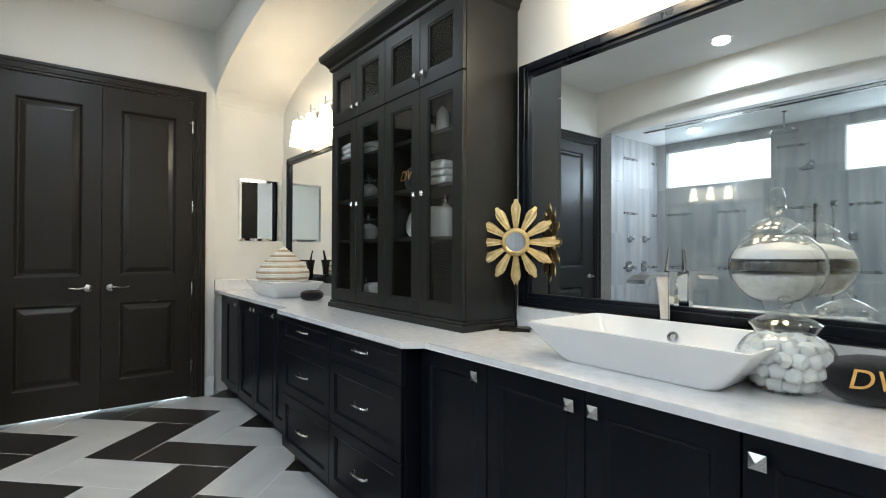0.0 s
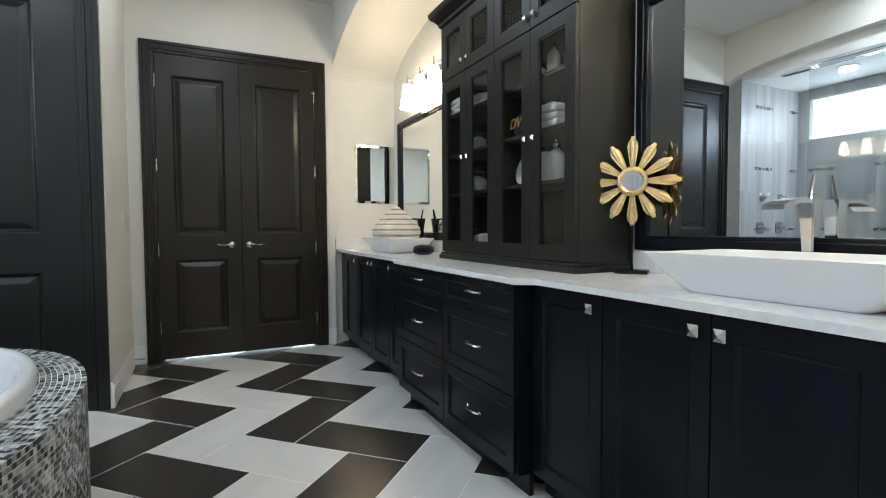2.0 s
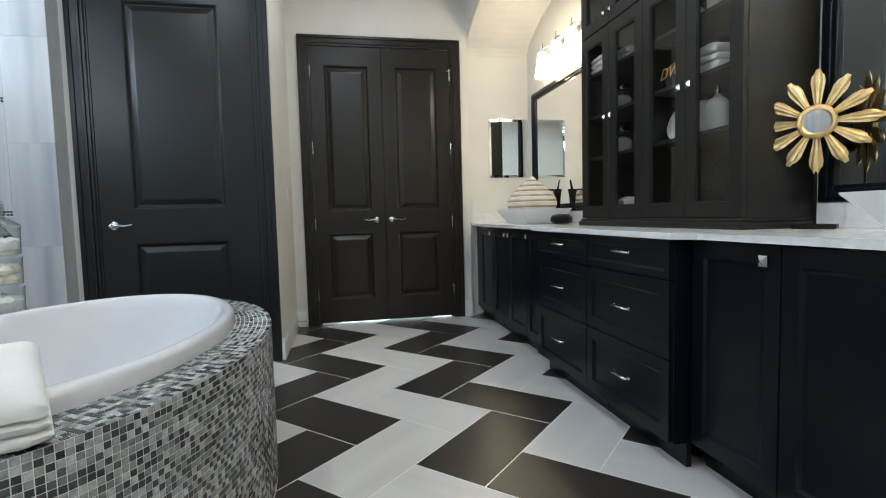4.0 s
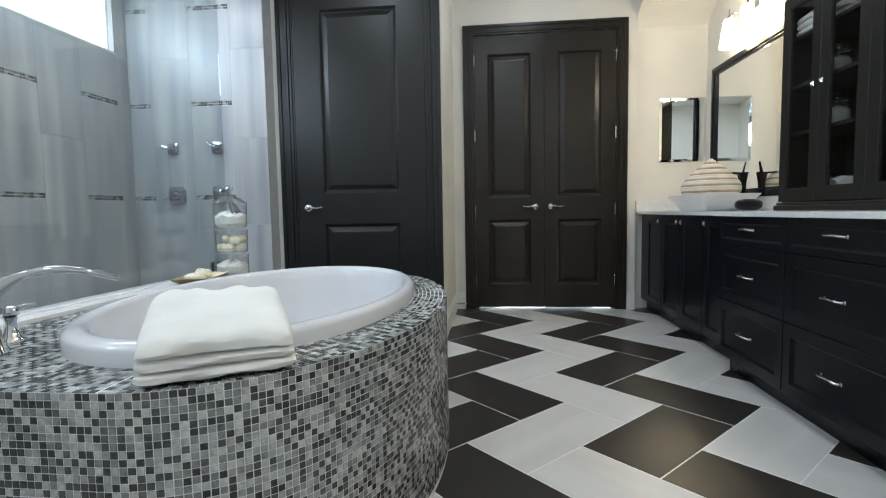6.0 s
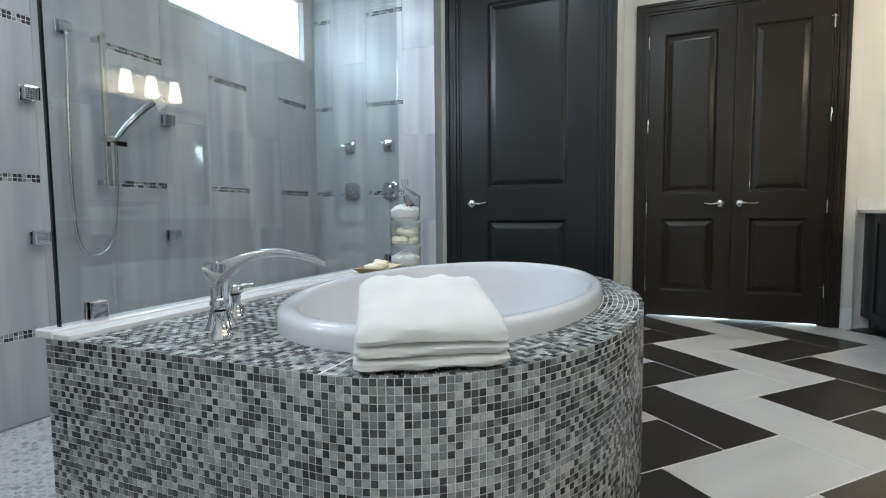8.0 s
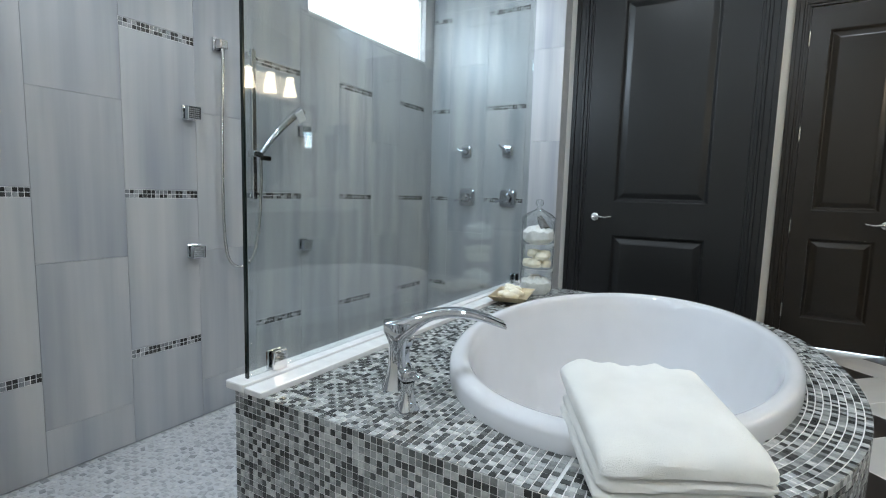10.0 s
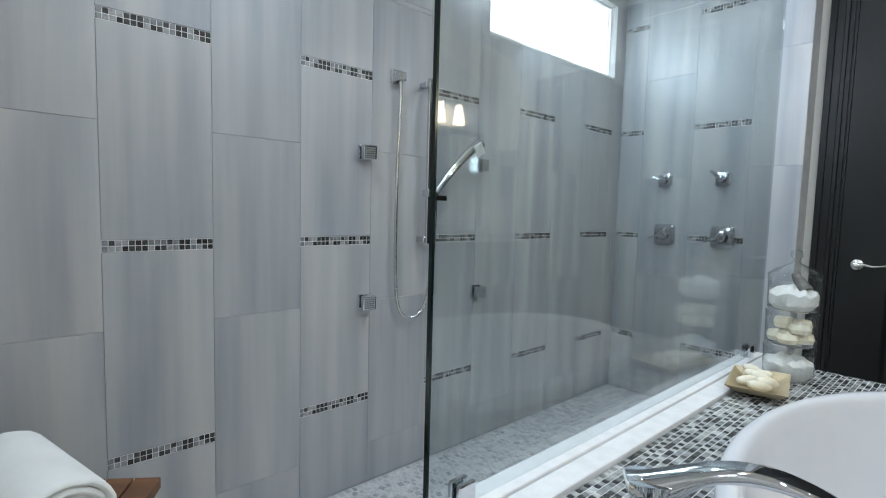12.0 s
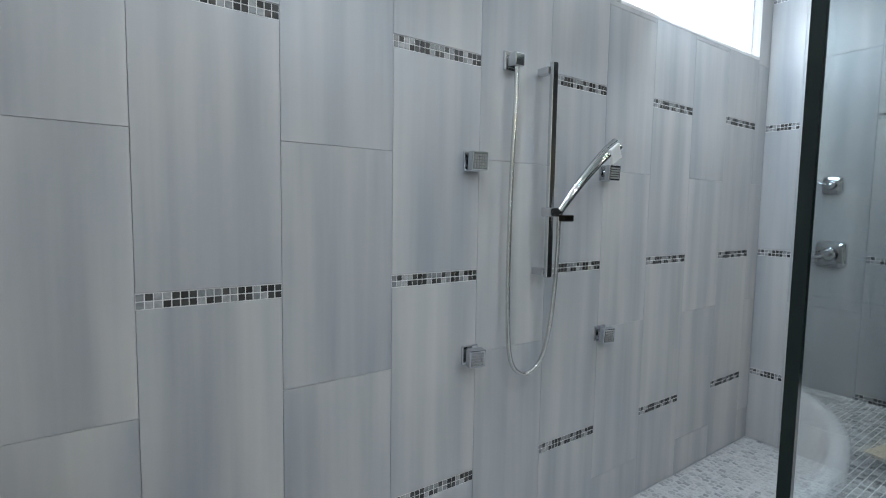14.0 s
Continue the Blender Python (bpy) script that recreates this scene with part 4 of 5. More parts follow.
S0, S1, S2, S3 = 0.064, 0.4055, 0.6455, 0.8905
folded_towels("folded_towels", "stack of folded white towels on a cabinet shelf", at_tower(0.915, 0.14, S2), 0.24, 0.2, 0.042, 3, group="cabinet towels", seed=2)
folded_towels("folded_towels", "small stack of folded white towels on a cabinet shelf", at_tower(0.10, 0.11, S3), 0.14, 0.18, 0.036, 3, group="cabinet towels", seed=3)
folded_towels("folded_towels", "small stack of folded white towels on a cabinet shelf", at_tower(0.275, 0.15, S3), 0.18, 0.2, 0.045, 2, group="cabinet towels", seed=4)


def lidded_jar(label, m, r, h, fill):
    t = thing("lidded_jar", label, "jar", m, "cabinet jars")
    part("jar_body", lathe([(0.0, 0.001), (r * 0.95, 0.001), (r, 0.006), (r, h * 0.66), (r * 0.9, h * 0.72), (r * 0.95, h * 0.74)], 28, caps=False), JARGLASS, t, "", True)
    part("contents", heap(r * 0.93, 0.004, h * 0.5, 9, 0.006), fill, t, "", True)
    part("lid", lathe([(r, h * 0.742), (r * 0.98, h * 0.78), (r * 0.3, h * 0.84), (r * 0.16, h * 0.88), (r * 0.25, h * 0.94), (r * 0.1, h), (0.0, h)], 24, caps=False), CHROME, t, "bright domed lid", True)


lidded_jar("glass jar with white contents on a cabinet shelf", at_tower(0.245, 0.10, S2), 0.055, 0.15, SAND)
lidded_jar("lidded glass jar with white contents on a cabinet shelf", at_tower(0.245, 0.10, S1), 0.058, 0.16, COTTON)
lidded_jar("small glass jar with white balls on the cabinet floor", at_tower(0.255, 0.08, S0), 0.045, 0.12, COTTON)


def pump_bottle(label, m, r, h):
    t = thing("bottle", label, "bottle", m, "cabinet bottles")
    part("bottle_body", lathe([(0.0, 0.0), (r * 0.95, 0.0), (r, 0.006), (r, h * 0.6), (r * 0.7, h * 0.7), (r * 0.3, h * 0.76), (r * 0.3, h * 0.8)], 26, caps=False), PLASTIC, t, "", True)
    part("cap", lathe([(r * 0.42, h * 0.8), (r * 0.42, h * 0.9), (r * 0.2, h * 0.93), (r * 0.2, h), (0.0, h)], 20, caps=False), CHROME, t, "chrome cap", True)


pump_bottle("white bottle on the upper cabinet shelf", at_tower(0.955, 0.10, S3), 0.03, 0.17)
pump_bottle("small white bottle on the upper cabinet shelf", at_tower(0.84, 0.12, S3), 0.025, 0.10)
pump_bottle("tall white bottle on the middle cabinet shelf", at_tower(0.955, 0.12, S1), 0.045, 0.2)
rolled = thing("rolled_towel", "rolled white towel standing on the cabinet shelf", "towel", at_tower(0.845, 0.14, S1))
part("roll", lathe([(0.0, 0.0), (0.05, 0.0), (0.058, 0.012), (0.058, 0.14), (0.05, 0.152), (0.0, 0.15)], 26, caps=False), TOWEL, rolled, "", True)
plate = thing("white_plate", "round white dish leaning on the cabinet shelf", "plate", at_tower(0.73, 0.12, S1) @ pose(0, 0, 0.085, 72, 0, 0))
part("dish", lathe([(0.0, 0.0), (0.05, 0.0), (0.085, 0.012), (0.087, 0.015), (0.05, 0.006), (0.0, 0.006)], 32, caps=False), PORCELAIN, plate, "", True)
black_roll("black cloth with gold initials on a cabinet shelf", at_tower(0.735, 0.12, S2), 0.09, 0.06, 0.065, "DW", 85)
folded_towels("folded_cloth", "small folded white cloth on the cabinet floor", at_tower(0.345, 0.10, S0), 0.07, 0.14, 0.05, 2, seed=6)

# ---- shower fittings on the back wall; x is out of the wall ----


def body_jet(y, z, tilt):
    t = thing("body_jet", "square chrome body spray on the tiled shower wall", "shower jet", pose(SHOWER_X, y, z), "body sprays")
    part("wall_plate", bx(0.0, 0.010, -0.030, 0.030, -0.030, 0.030, 0.003, 2), CHROME, t)
    part("neck", tube([(0.009, 0, 0), (0.03, 0, 0)], [0.016, 0.012], 14), CHROME, t, "", True)
    h = part("spray_head", bx(0.0, 0.028, -0.028, 0.028, -0.028, 0.028, 0.004, 2), CHROME, t)
    h.matrix_basis = pose(0.026, 0, 0, 0, 4, tilt)
    bm = bmesh.new()
    for i in range(5):
        for j in range(5):
            box(bm, 0.028, 0.0305, -0.021 + 0.0087 * i, -0.015 + 0.0087 * i, -0.021 + 0.0087 * j, -0.015 + 0.0087 * j)
    part("nozzles", bm, NOZZLE, h, "grey rubber nozzles")


for y, z, a in ((2.045, 1.380, -8), (2.052, 0.780, -10), (2.69, 1.380, -8), (2.698, 0.764, -10)):
    body_jet(y, z, a)

bar = thing("shower_bar", "chrome slide bar with a hand shower and hose", "shower", pose(SHOWER_X, 0, 0))
part("rail", bx(0.05, 0.066, 2.325, 2.350, 1.012, 1.715, 0.002), CHROME, bar, "flat polished rail")
for z in (1.03, 1.69):
    part("rail_mount", bx(0.0, 0.052, 2.318, 2.345, z - 0.012, z + 0.012, 0.003), CHROME, bar)
part("slider", bx(0.04, 0.085, 2.315, 2.375, 1.215, 1.245, 0.004, 2), CHROME, bar)
part("slider_knob", bx(0.085, 0.11, 2.35, 2.40, 1.20, 1.222, 0.003), BRONZE, bar)
wand = curve([(0.085, 2.36, 1.235), (0.105, 2.40, 1.30), (0.125, 2.455, 1.37), (0.14, 2.52, 1.435), (0.15, 2.56, 1.465)], 5)
part("hand_shower", tube(wand, [0.011 + 0.012 * (i / (len(wand) - 1)) for i in range(len(wand))], 12, flat=0.55), CHROME, bar, "angled chrome hand shower", True)
part("spray_face", bx(-0.005, 0.005, -0.022, 0.022, -0.03, 0.03, 0.002), PLASTIC, bar).matrix_basis = pose(0.153, 2.545, 1.43, 40, 20, 0)
outlet = part("wall_outlet", bx(0.0, 0.012, 2.165, 2.225, 1.672, 1.732, 0.003, 2), CHROME, bar)
part("outlet_block", bx(0.012, 0.05, 2.175, 2.215, 1.682, 1.722, 0.004, 2), CHROME, outlet)
hose = curve([(0.035, 2.195, 1.682), (0.036, 2.194, 1.60), (0.03, 2.188, 1.30), (0.03, 2.187, 0.95), (0.03, 2.205, 0.745), (0.035, 2.268, 0.688), (0.045, 2.332, 0.73), (0.06, 2.36, 0.88), (0.07, 2.368, 1.08), (0.08, 2.36, 1.225)], 10)
part("hose", tube(hose, 0.0075, 10), NICKEL, bar, "flexible metal hose", True)


def valve(x, z, size, lever_z):
    t = thing("shower_valve", "square chrome shower valve on the tiled end wall", "shower valve", pose(x, END_Y, z), "shower valves")
    plate = [[(r * size / 2 * math.copysign(abs(math.cos(a)) ** 0.35, math.cos(a)), -d, r * size / 2 * math.copysign(abs(math.sin(a)) ** 0.35, math.sin(a))) for a in [math.pi * q / 16 for q in range(32)]] for r, d in ((1.0, 0.0), (1.0, 0.004), (0.95, 0.010), (0.75, 0.015), (0.40, 0.018))]
    part("escutcheon", rings(bmesh.new(), plate), CHROME, t, "", True)
    part("hub", lathe([(0.0, 0.0), (size * 0.28, 0.014), (size * 0.22, 0.034), (size * 0.20, 0.052), (size * 0.15, 0.060), (0.0, 0.062)], 20, caps=False), CHROME, t, "", True).matrix_basis = pose(0, 0, 0, 90, 0, 0)
    part("lever", tube([(0.0, -0.045, 0.0), (-size * 0.35, -0.05, lever_z * 0.5), (-size * 0.62, -0.052, lever_z)], [0.013, 0.011, 0.009], 10, flat=0.6), CHROME, t, "", True)


for x, z, s, lz in ((-1.985, 1.378, 0.085, 0.02), (-1.655, 1.378, 0.085, 0.045), (-1.972, 1.045, 0.13, -0.03), (-1.64, 1.045, 0.13, -0.03)):
    valve(x, z, s, lz)


def rain_head(y, z0, r):
    t = thing("rain_shower", "round chrome rain shower head on a ceiling arm", "shower head", pose(-1.75, y, 0), "rain shower heads")
    part("arm", tube([(0, 0, 2.58), (0, 0, z0 + 0.02)], 0.010, 10), CHROME, t, "", True)
    part("flange", lathe([(0.0, 2.579), (0.03, 2.579), (0.028, 2.57), (0.012, 2.566)], 20, caps=False), CHROME, t, "", True)
    part("head", lathe([(0.012, z0 + 0.03), (0.03, z0 + 0.02), (r, z0 + 0.010), (r, z0), (0.0, z0)], 32, caps=False), CHROME, t, "", True)


rain_head(2.45, 2.38, 0.12)
side_arm = thing("wall_shower", "chrome shower head on a wall arm", "shower head", pose(SHOWER_X, 2.35, 2.12))
part("arm", tube(curve([(0.0, 0, 0.0), (0.12, 0, 0.02), (0.22, 0, -0.03)], 6), 0.009, 10), CHROME, side_arm, "", True)
part("head", lathe([(0.012, 0.04), (0.03, 0.03), (0.07, 0.012), (0.07, 0.0), (0.0, 0.0)], 28, caps=False), CHROME, side_arm, "", True).matrix_basis = pose(0.235, 0, -0.075, 0, 20, 0)

# ---- tub filler ----
filler = thing("tub_filler", "polished chrome tub filler with a long curved spout", "faucet", pose(-0.935, 1.722, DECK_Z, 0, 0, 36) @ Matrix.Diagonal((1.0, 1.0, 1.12, 1.0)))
loops = []
for k in range(25):
    v = k / 24
    flare = 0.021 + 0.017 * abs(v / 0.48 - 1) ** 2.0 if v < 0.48 else 0.021 + 0.015 * ((v - 0.48) / 0.52) ** 2.2
    loops.append([(flare * math.copysign(abs(math.cos(a)) ** 0.6, math.cos(a)), flare * 0.95 * math.copysign(abs(math.sin(a)) ** 0.6, math.sin(a)), 0.150 * v) for a in [math.pi * q / 12 for q in range(24)]])
part("column", rings(bmesh.new(), loops), CHROME, filler, "", True)
loops = []
for k in range(31):
    v = k / 30
    x = -0.034 + 0.306 * v
    high = 0.150 + 0.034 * math.sin(math.pi * min(1.0, v * 0.86)) ** 1.4 - 0.010 * v ** 4
    thick = 0.013 + 0.085 * max(0.0, 1 - v / 0.42) ** 1.8 + 0.013 * (1 - v) ** 0.7 if v > 0.11 else 0.018 + 0.68 * v
    wide = 0.031 - 0.009 * math.sin(math.pi * min(1.0, v * 1.25)) + 0.004 * v
    if v > 0.93:
        wide *= 1 - 2.0 * (v - 0.93) ** 1.3
    loops.append([(x, wide * math.copysign(abs(math.cos(a)) ** 0.5, math.cos(a)), high - thick / 2 + thick / 2 * math.copysign(abs(math.sin(a)) ** 0.7, math.sin(a))) for a in [math.pi * q / 10 for q in range(20)]])
part("spout", rings(bmesh.new(), loops), CHROME, filler, "", True)


def tub_handle(x, y, turn):
    t = thing("tap_lever", "flared chrome tub tap on the mosaic deck", "tap", pose(x, y, DECK_Z, 0, 0, turn), "tub handles")
    square = lambda r, z: [(r * math.copysign(abs(math.cos(a)) ** 0.55, math.cos(a)), r * math.copysign(abs(math.sin(a)) ** 0.55, math.sin(a)), z) for a in [math.pi * q / 10 for q in range(20)]]
    part("handle_base", rings(bmesh.new(), [square(r, z) for r, z in ((0.026, 0.0), (0.026, 0.005), (0.019, 0.016), (0.0135, 0.036), (0.0125, 0.052), (0.015, 0.066))]), CHROME, t, "", True)
    part("handle_top", rings(bmesh.new(), [square(r, z) for r, z in ((0.012, 0.067), (0.019, 0.072), (0.021, 0.082), (0.018, 0.092), (0.010, 0.096))]), CHROME, t, "", True)
    part("handle_lever", tube([(0.008, 0, 0.084), (0.034, 0, 0.090), (0.056, 0, 0.089)], [0.0085, 0.0075, 0.006], 10, flat=0.7), CHROME, t, "", True)


tub_handle(-0.835, 1.625, -30)
tub_handle(-0.985, 1.825, 60)

# ---- things on the deck ----
folded_towels("bath_towels", "stack of folded white bath towels over the tub rim", pose(-0.318, 1.672, DECK_Z + 0.023, 9, 0, 30), 0.292, 0.27, 0.030, 3, seed=11, last=(1.55, 1.20, 3.0))


def tiered_jar():
    t = thing("tiered_jar", "three-tier glass jar with salt, soap flowers and cotton", "jar", pose(-1.07, 3.10, DECK_Z) @ Matrix.Scale(1.16, 4))
    for k, (fill, top) in enumerate(((SAND, 0.070), (IVORY, 0.07), (SAND, 0.066))):
        z = 0.11 * k
        tier = part("jar_tier", lathe([(0.0, z + 0.002), (0.058, z + 0.002), (0.068, z + 0.008), (0.070, z + 0.095), (0.072, z + 0.106)], 32, caps=False), JARGLASS, t, "", True)
        tier.visible_shadow = False
        if fill is SAND:
            part("contents", heap(0.065, z + 0.006, z + top, 20 + k, 0.008), fill, tier, "white bath salt", True)
        else:
            rnd = random.Random(8)
            bm = bmesh.new()
            for q in range(7):
                a = q * 2.4
                lathe([(0.0, 0.0), (0.026, 0.004), (0.031, 0.018), (0.025, 0.034), (0.012, 0.030), (0.0, 0.040)], 10, bm, (0.034 * math.cos(a), 0.036 * math.sin(a), z + 0.008 + 0.032 * (q % 2) + rnd.uniform(0, 0.008)), caps=False)
            part("soap_flowers", bm, IVORY, tier, "ivory soap roses", True)
    lid = part("lid", lathe([(0.073, 0.328), (0.072, 0.334), (0.05, 0.352), (0.02, 0.368), (0.010, 0.374), (0.010, 0.384), (0.017, 0.392), (0.014, 0.41), (0.0, 0.414)], 28, caps=False), JARGLASS, t, "domed glass lid", True)
    lid.visible_shadow = False
    part("scoop", tube([(0.03, 0.0, 0.285), (-0.005, 0.02, 0.335)], [0.022, 0.012], 10), DARKSALT, t, "dark scoop", True)


tiered_jar()
tray = thing("soap_tray", "shallow gold-edged tray of ivory soaps on the deck", "tray", pose(-1.095, 2.86, DECK_Z + 0.016, 0, 0, 12))
part("dish", rings(bmesh.new(), [[(-a, -b, z), (a, -b, z), (a, b, z), (-a, b, z)] for a, b, z in ((0.055, 0.10, 0.0), (0.062, 0.108, 0.004), (0.085, 0.135, 0.024), (0.087, 0.137, 0.027), (0.082, 0.132, 0.026), (0.058, 0.105, 0.008), (0.052, 0.098, 0.007))]), TRAYGOLD, tray, "pale gold dish")
rnd = random.Random(5)
for k in range(8):
    bm = lathe([(0.0, -0.038), (0.010, -0.034), (0.016, -0.015), (0.018, 0.0), (0.015, 0.02), (0.006, 0.036), (0.0, 0.038)], 12)
    o = part("soap", bm, IVORY, tray, "ivory shell-shaped soap", True)
    o.matrix_basis = pose(rnd.uniform(-0.03, 0.03), -0.075 + 0.021 * k, 0.026 + 0.010 * (k % 2), 90 + rnd.uniform(-15, 15), 0, 90 + rnd.uniform(-40, 40))

# ---- stool with a rolled towel ----
stool = thing("shower_stool", "warm brown teak shower stool against the tiled wall", "stool", pose(-1.90, 0.975, 0, 0, 0, 54))
bm = bmesh.new()
for k in range(5):
    x = -0.15 + 0.0665 * k
    rings(bm, [[(x, y, 0.425 + c), (x + 0.060, y, 0.425 + c), (x + 0.060, y, 0.452 + c), (x, y, 0.452 + c)] for y, c in [(-0.2 + 0.0444 * i, 0.012 * ((2 * i / 9 - 1) ** 4)) for i in range(10)]])
part("seat", bm, WOOD, stool, "curved slatted seat")
for sx in (-1, 1):
    for sy in (-1, 1):
        part("leg", rings(bmesh.new(), [[(sx * (0.125 + o) - 0.02, sy * (0.13 + o) - 0.02, z), (sx * (0.125 + o) + 0.02, sy * (0.13 + o) - 0.02, z), (sx * (0.125 + o) + 0.02, sy * (0.13 + o) + 0.02, z), (sx * (0.125 + o) - 0.02, sy * (0.13 + o) + 0.02, z)] for z, o in ((0.0, 0.02), (0.2, 0.004), (0.425, 0.0))]), WOOD, stool)
for sy in (-1, 1):
    part("apron", bx(-0.105, 0.105, sy * 0.13 - 0.01, sy * 0.13 + 0.01, 0.36, 0.424, 0.003), WOOD, stool)
for sx in (-1, 1):
    part("apron", bx(sx * 0.125 - 0.01, sx * 0.125 + 0.01, -0.11, 0.11, 0.36, 0.424, 0.003), WOOD, stool)
towel_roll = thing("rolled_towel", "rolled white terry towel lying on the stool", "towel", pose(-1.865, 0.985, 0.553, 0, 90, 14.5))
loops = []
for i in range(131):
    a = 0.25 * i
    r = 0.010 + 0.0026 * a
    thick = 0.0085 * min(1.0, (130 - i) / 6 + 0.15)
    half = 0.178 + 0.008 * noise.noise(Vector((a * 0.35, 3, 0))) - 0.006 * (a / 33) ** 2
    sheet = [(thick * math.cos(v), half - 0.012 + 0.012 * math.sin(v)) for v in [math.pi * k / 6 for k in range(7)]]
    sheet += [(-p, -q) for p, q in sheet]
    lump = 1 + 0.05 * noise.noise(Vector((math.cos(a) * 2, math.sin(a) * 2, a * 0.1)))
    loops.append([((r * lump + p) * math.cos(a) * 0.95, (r * lump + p) * math.sin(a), q) for p, q in sheet])
part("roll", rings(bmesh.new(), loops), TOWEL, towel_roll, "", True)

vent = thing("slot_vent", "dark linear slot vent in the shower ceiling", "ceiling vent", pose(-1.50, 2.65, 2.58))
part("vent_frame", framed(bmesh.new(), -1.1, 1.1, -0.032, 0.032, [(-1.09, 1.09, -0.022, 0.022)], 0.006), NICKEL, vent, "thin grey metal frame").matrix_basis = Matrix(((0, 0, 1, 0), (1, 0, 0, 0), (0, 1, 0, -0.007), (0, 0, 0, 1)))
part("vent_blade", bx(-0.004, 0.004, -1.088, 1.088, -0.010, -0.002), BRONZE, vent)
part("vent_slot", bx(-0.022, 0.022, -1.089, 1.089, -0.002, -0.0005), DARKVOID, vent, "dark slot")
stop = thing("door_stop", "short spring door stop on the hall baseboard", "door stop", pose(-0.054, 5.06, 0.075))
part("spring", tube([(0.0, 0, 0), (0.075, 0, 0)], 0.006, 10), NICKEL, stop, "", True)
part("tip", tube([(0.073, 0, 0), (0.088, 0, 0)], [0.008, 0.009], 12), PLASTIC, stop, "white rubber tip", True)
switch = thing("light_switch", "white light switch plate on the hall wall", "switch", pose(-0.07, 4.82, 1.145))
part("plate", bx(0.0, 0.006, -0.036, 0.036, -0.058, 0.058, 0.002), PLASTIC, switch)
part("rocker", bx(0.006, 0.009, -0.016, 0.016, -0.033, 0.033, 0.001), PLASTIC, switch)

# ---- tiles, chips and pebbles ----


def slab_mesh(name, dx, dy, dz, bev, material):
    bm = bx(-dx / 2, dx / 2, -dy / 2, dy / 2, -dz, 0)
    top = [e for e in bm.edges if e.verts[0].co.z > -1e-6 and e.verts[1].co.z > -1e-6]
    bmesh.ops.bevel(bm, geom=top, offset=bev, segments=1, affect="EDGES")
    bmesh.ops.recalc_face_normals(bm, faces=bm.faces[:])
    me = bpy.data.meshes.new(name)
    bm.to_mesh(me)
    bm.free()
    me.materials.append(material)
    return me


# floor herringbone: p runs along (1, -1), q along (1, 1)
SIZE, R0 = 0.307, Vector((0.605, 2.957))
D1, D2 = Vector((1, -1)).normalized(), Vector((1, 1)).normalized()
flat = {(k, c): slab_mesh("tile", 2 * SIZE - 0.006, SIZE - 0.006, 0.012, 0.0008, m) for k in (0,) for c, m in ((0, DARKTILE), (1, PALETILE))}
for n in range(-10, 12):
    for m in range(-9, 9):
        for kind in (0, 1):
            p0, q0 = (-2 * SIZE, -SIZE) if kind == 0 else (-SIZE, -3 * SIZE)
            lp, lq = (2 * SIZE, SIZE) if kind == 0 else (SIZE, 2 * SIZE)
            p, q = p0 + lp / 2 + 2 * SIZE * m + SIZE * n, q0 + lq / 2 - 2 * SIZE * m + SIZE * n
            c = R0 + D1 * p + D2 * q
            if not (-1.45 < c.x < 1.95 and -1.55 < c.y < 5.55):
                continue
            o = new("tile", flat[(0, n % 2)])
            o.parent = floor
            turn = -45 if kind == 0 else 45
            o.matrix_basis = pose(c.x, c.y, 0.0, 0, 0, turn)
            # tiles are cut straight at the shower edge and at the outer walls
            cuts = [cut for near, cut in ((c.x < -0.80, ((-1.2, 0, 0), (-1, 0, 0))), (c.y < -0.92, ((0, -1.34, 0), (0, -1, 0))), (c.y < 0.2 and c.x > 1.13, ((1.54, 0, 0), (1, 0, 0)))) if near]
            if cuts:
                me = flat[(0, n % 2)].copy()
                bm = bmesh.new()
                bm.from_mesh(me)
                back = o.matrix_basis.inverted()
                for co, no in cuts:
                    bmesh.ops.bisect_plane(bm, geom=bm.verts[:] + bm.edges[:] + bm.faces[:], plane_co=back @ Vector(co), plane_no=back.to_3x3() @ Vector(no), clear_outer=True)
                if not bm.faces:
                    bm.free()
                    bpy.data.objects.remove(o)
                    continue
                bm.to_mesh(me)
                bm.free()
                o.data = me


def less(rects, hole):
    """Rectangles with a hole cut out of them."""
    out = []
    a, b, c, d = hole
    for u0, u1, v0, v1 in rects:
        if u1 <= a or u0 >= b or v1 <= c or v0 >= d:
            out.append((u0, u1, v0, v1))
            continue
        if v0 < c:
            out.append((u0, u1, v0, c))
        if v1 > d:
            out.append((u0, u1, d, v1))
        if u0 < a:
            out.append((u0, a, max(v0, c), min(v1, d)))
        if u1 > b:
            out.append((b, u1, max(v0, c), min(v1, d)))
    return out


def chip_mesh(cells, depth=0.0016, gap=0.00115):
    """Small bevelled chips; cells: centre, the two half edges and the outward normal."""
    verts, faces = [], []
    for c, eu, ev, n in cells:
        b = len(verts)
        lu, lv = eu.length, ev.length
        iu, iv = eu * (1 - gap / lu), ev * (1 - gap / lv)
        ju, jv = eu * (1 - gap * 1.7 / lu), ev * (1 - gap * 1.7 / lv)
        for f, g, h in ((iu, iv, 0.0), (iu, iv, depth * 0.75), (ju, jv, depth)):
            for s, t in ((-1, -1), (1, -1), (1, 1), (-1, 1)):
                verts.append(c + f * s + g * t + n * h)
        for k in (0, 4):
            for i in range(4):
                j = (i + 1) % 4
                faces.append((b + k + i, b + k + j, b + k + 4 + j, b + k + 4 + i))
        faces.append((b + 8, b + 9, b + 10, b + 11))
    me = bpy.data.meshes.new("chips")
    me.from_pydata([tuple(v) for v in verts], [], faces)
    return me


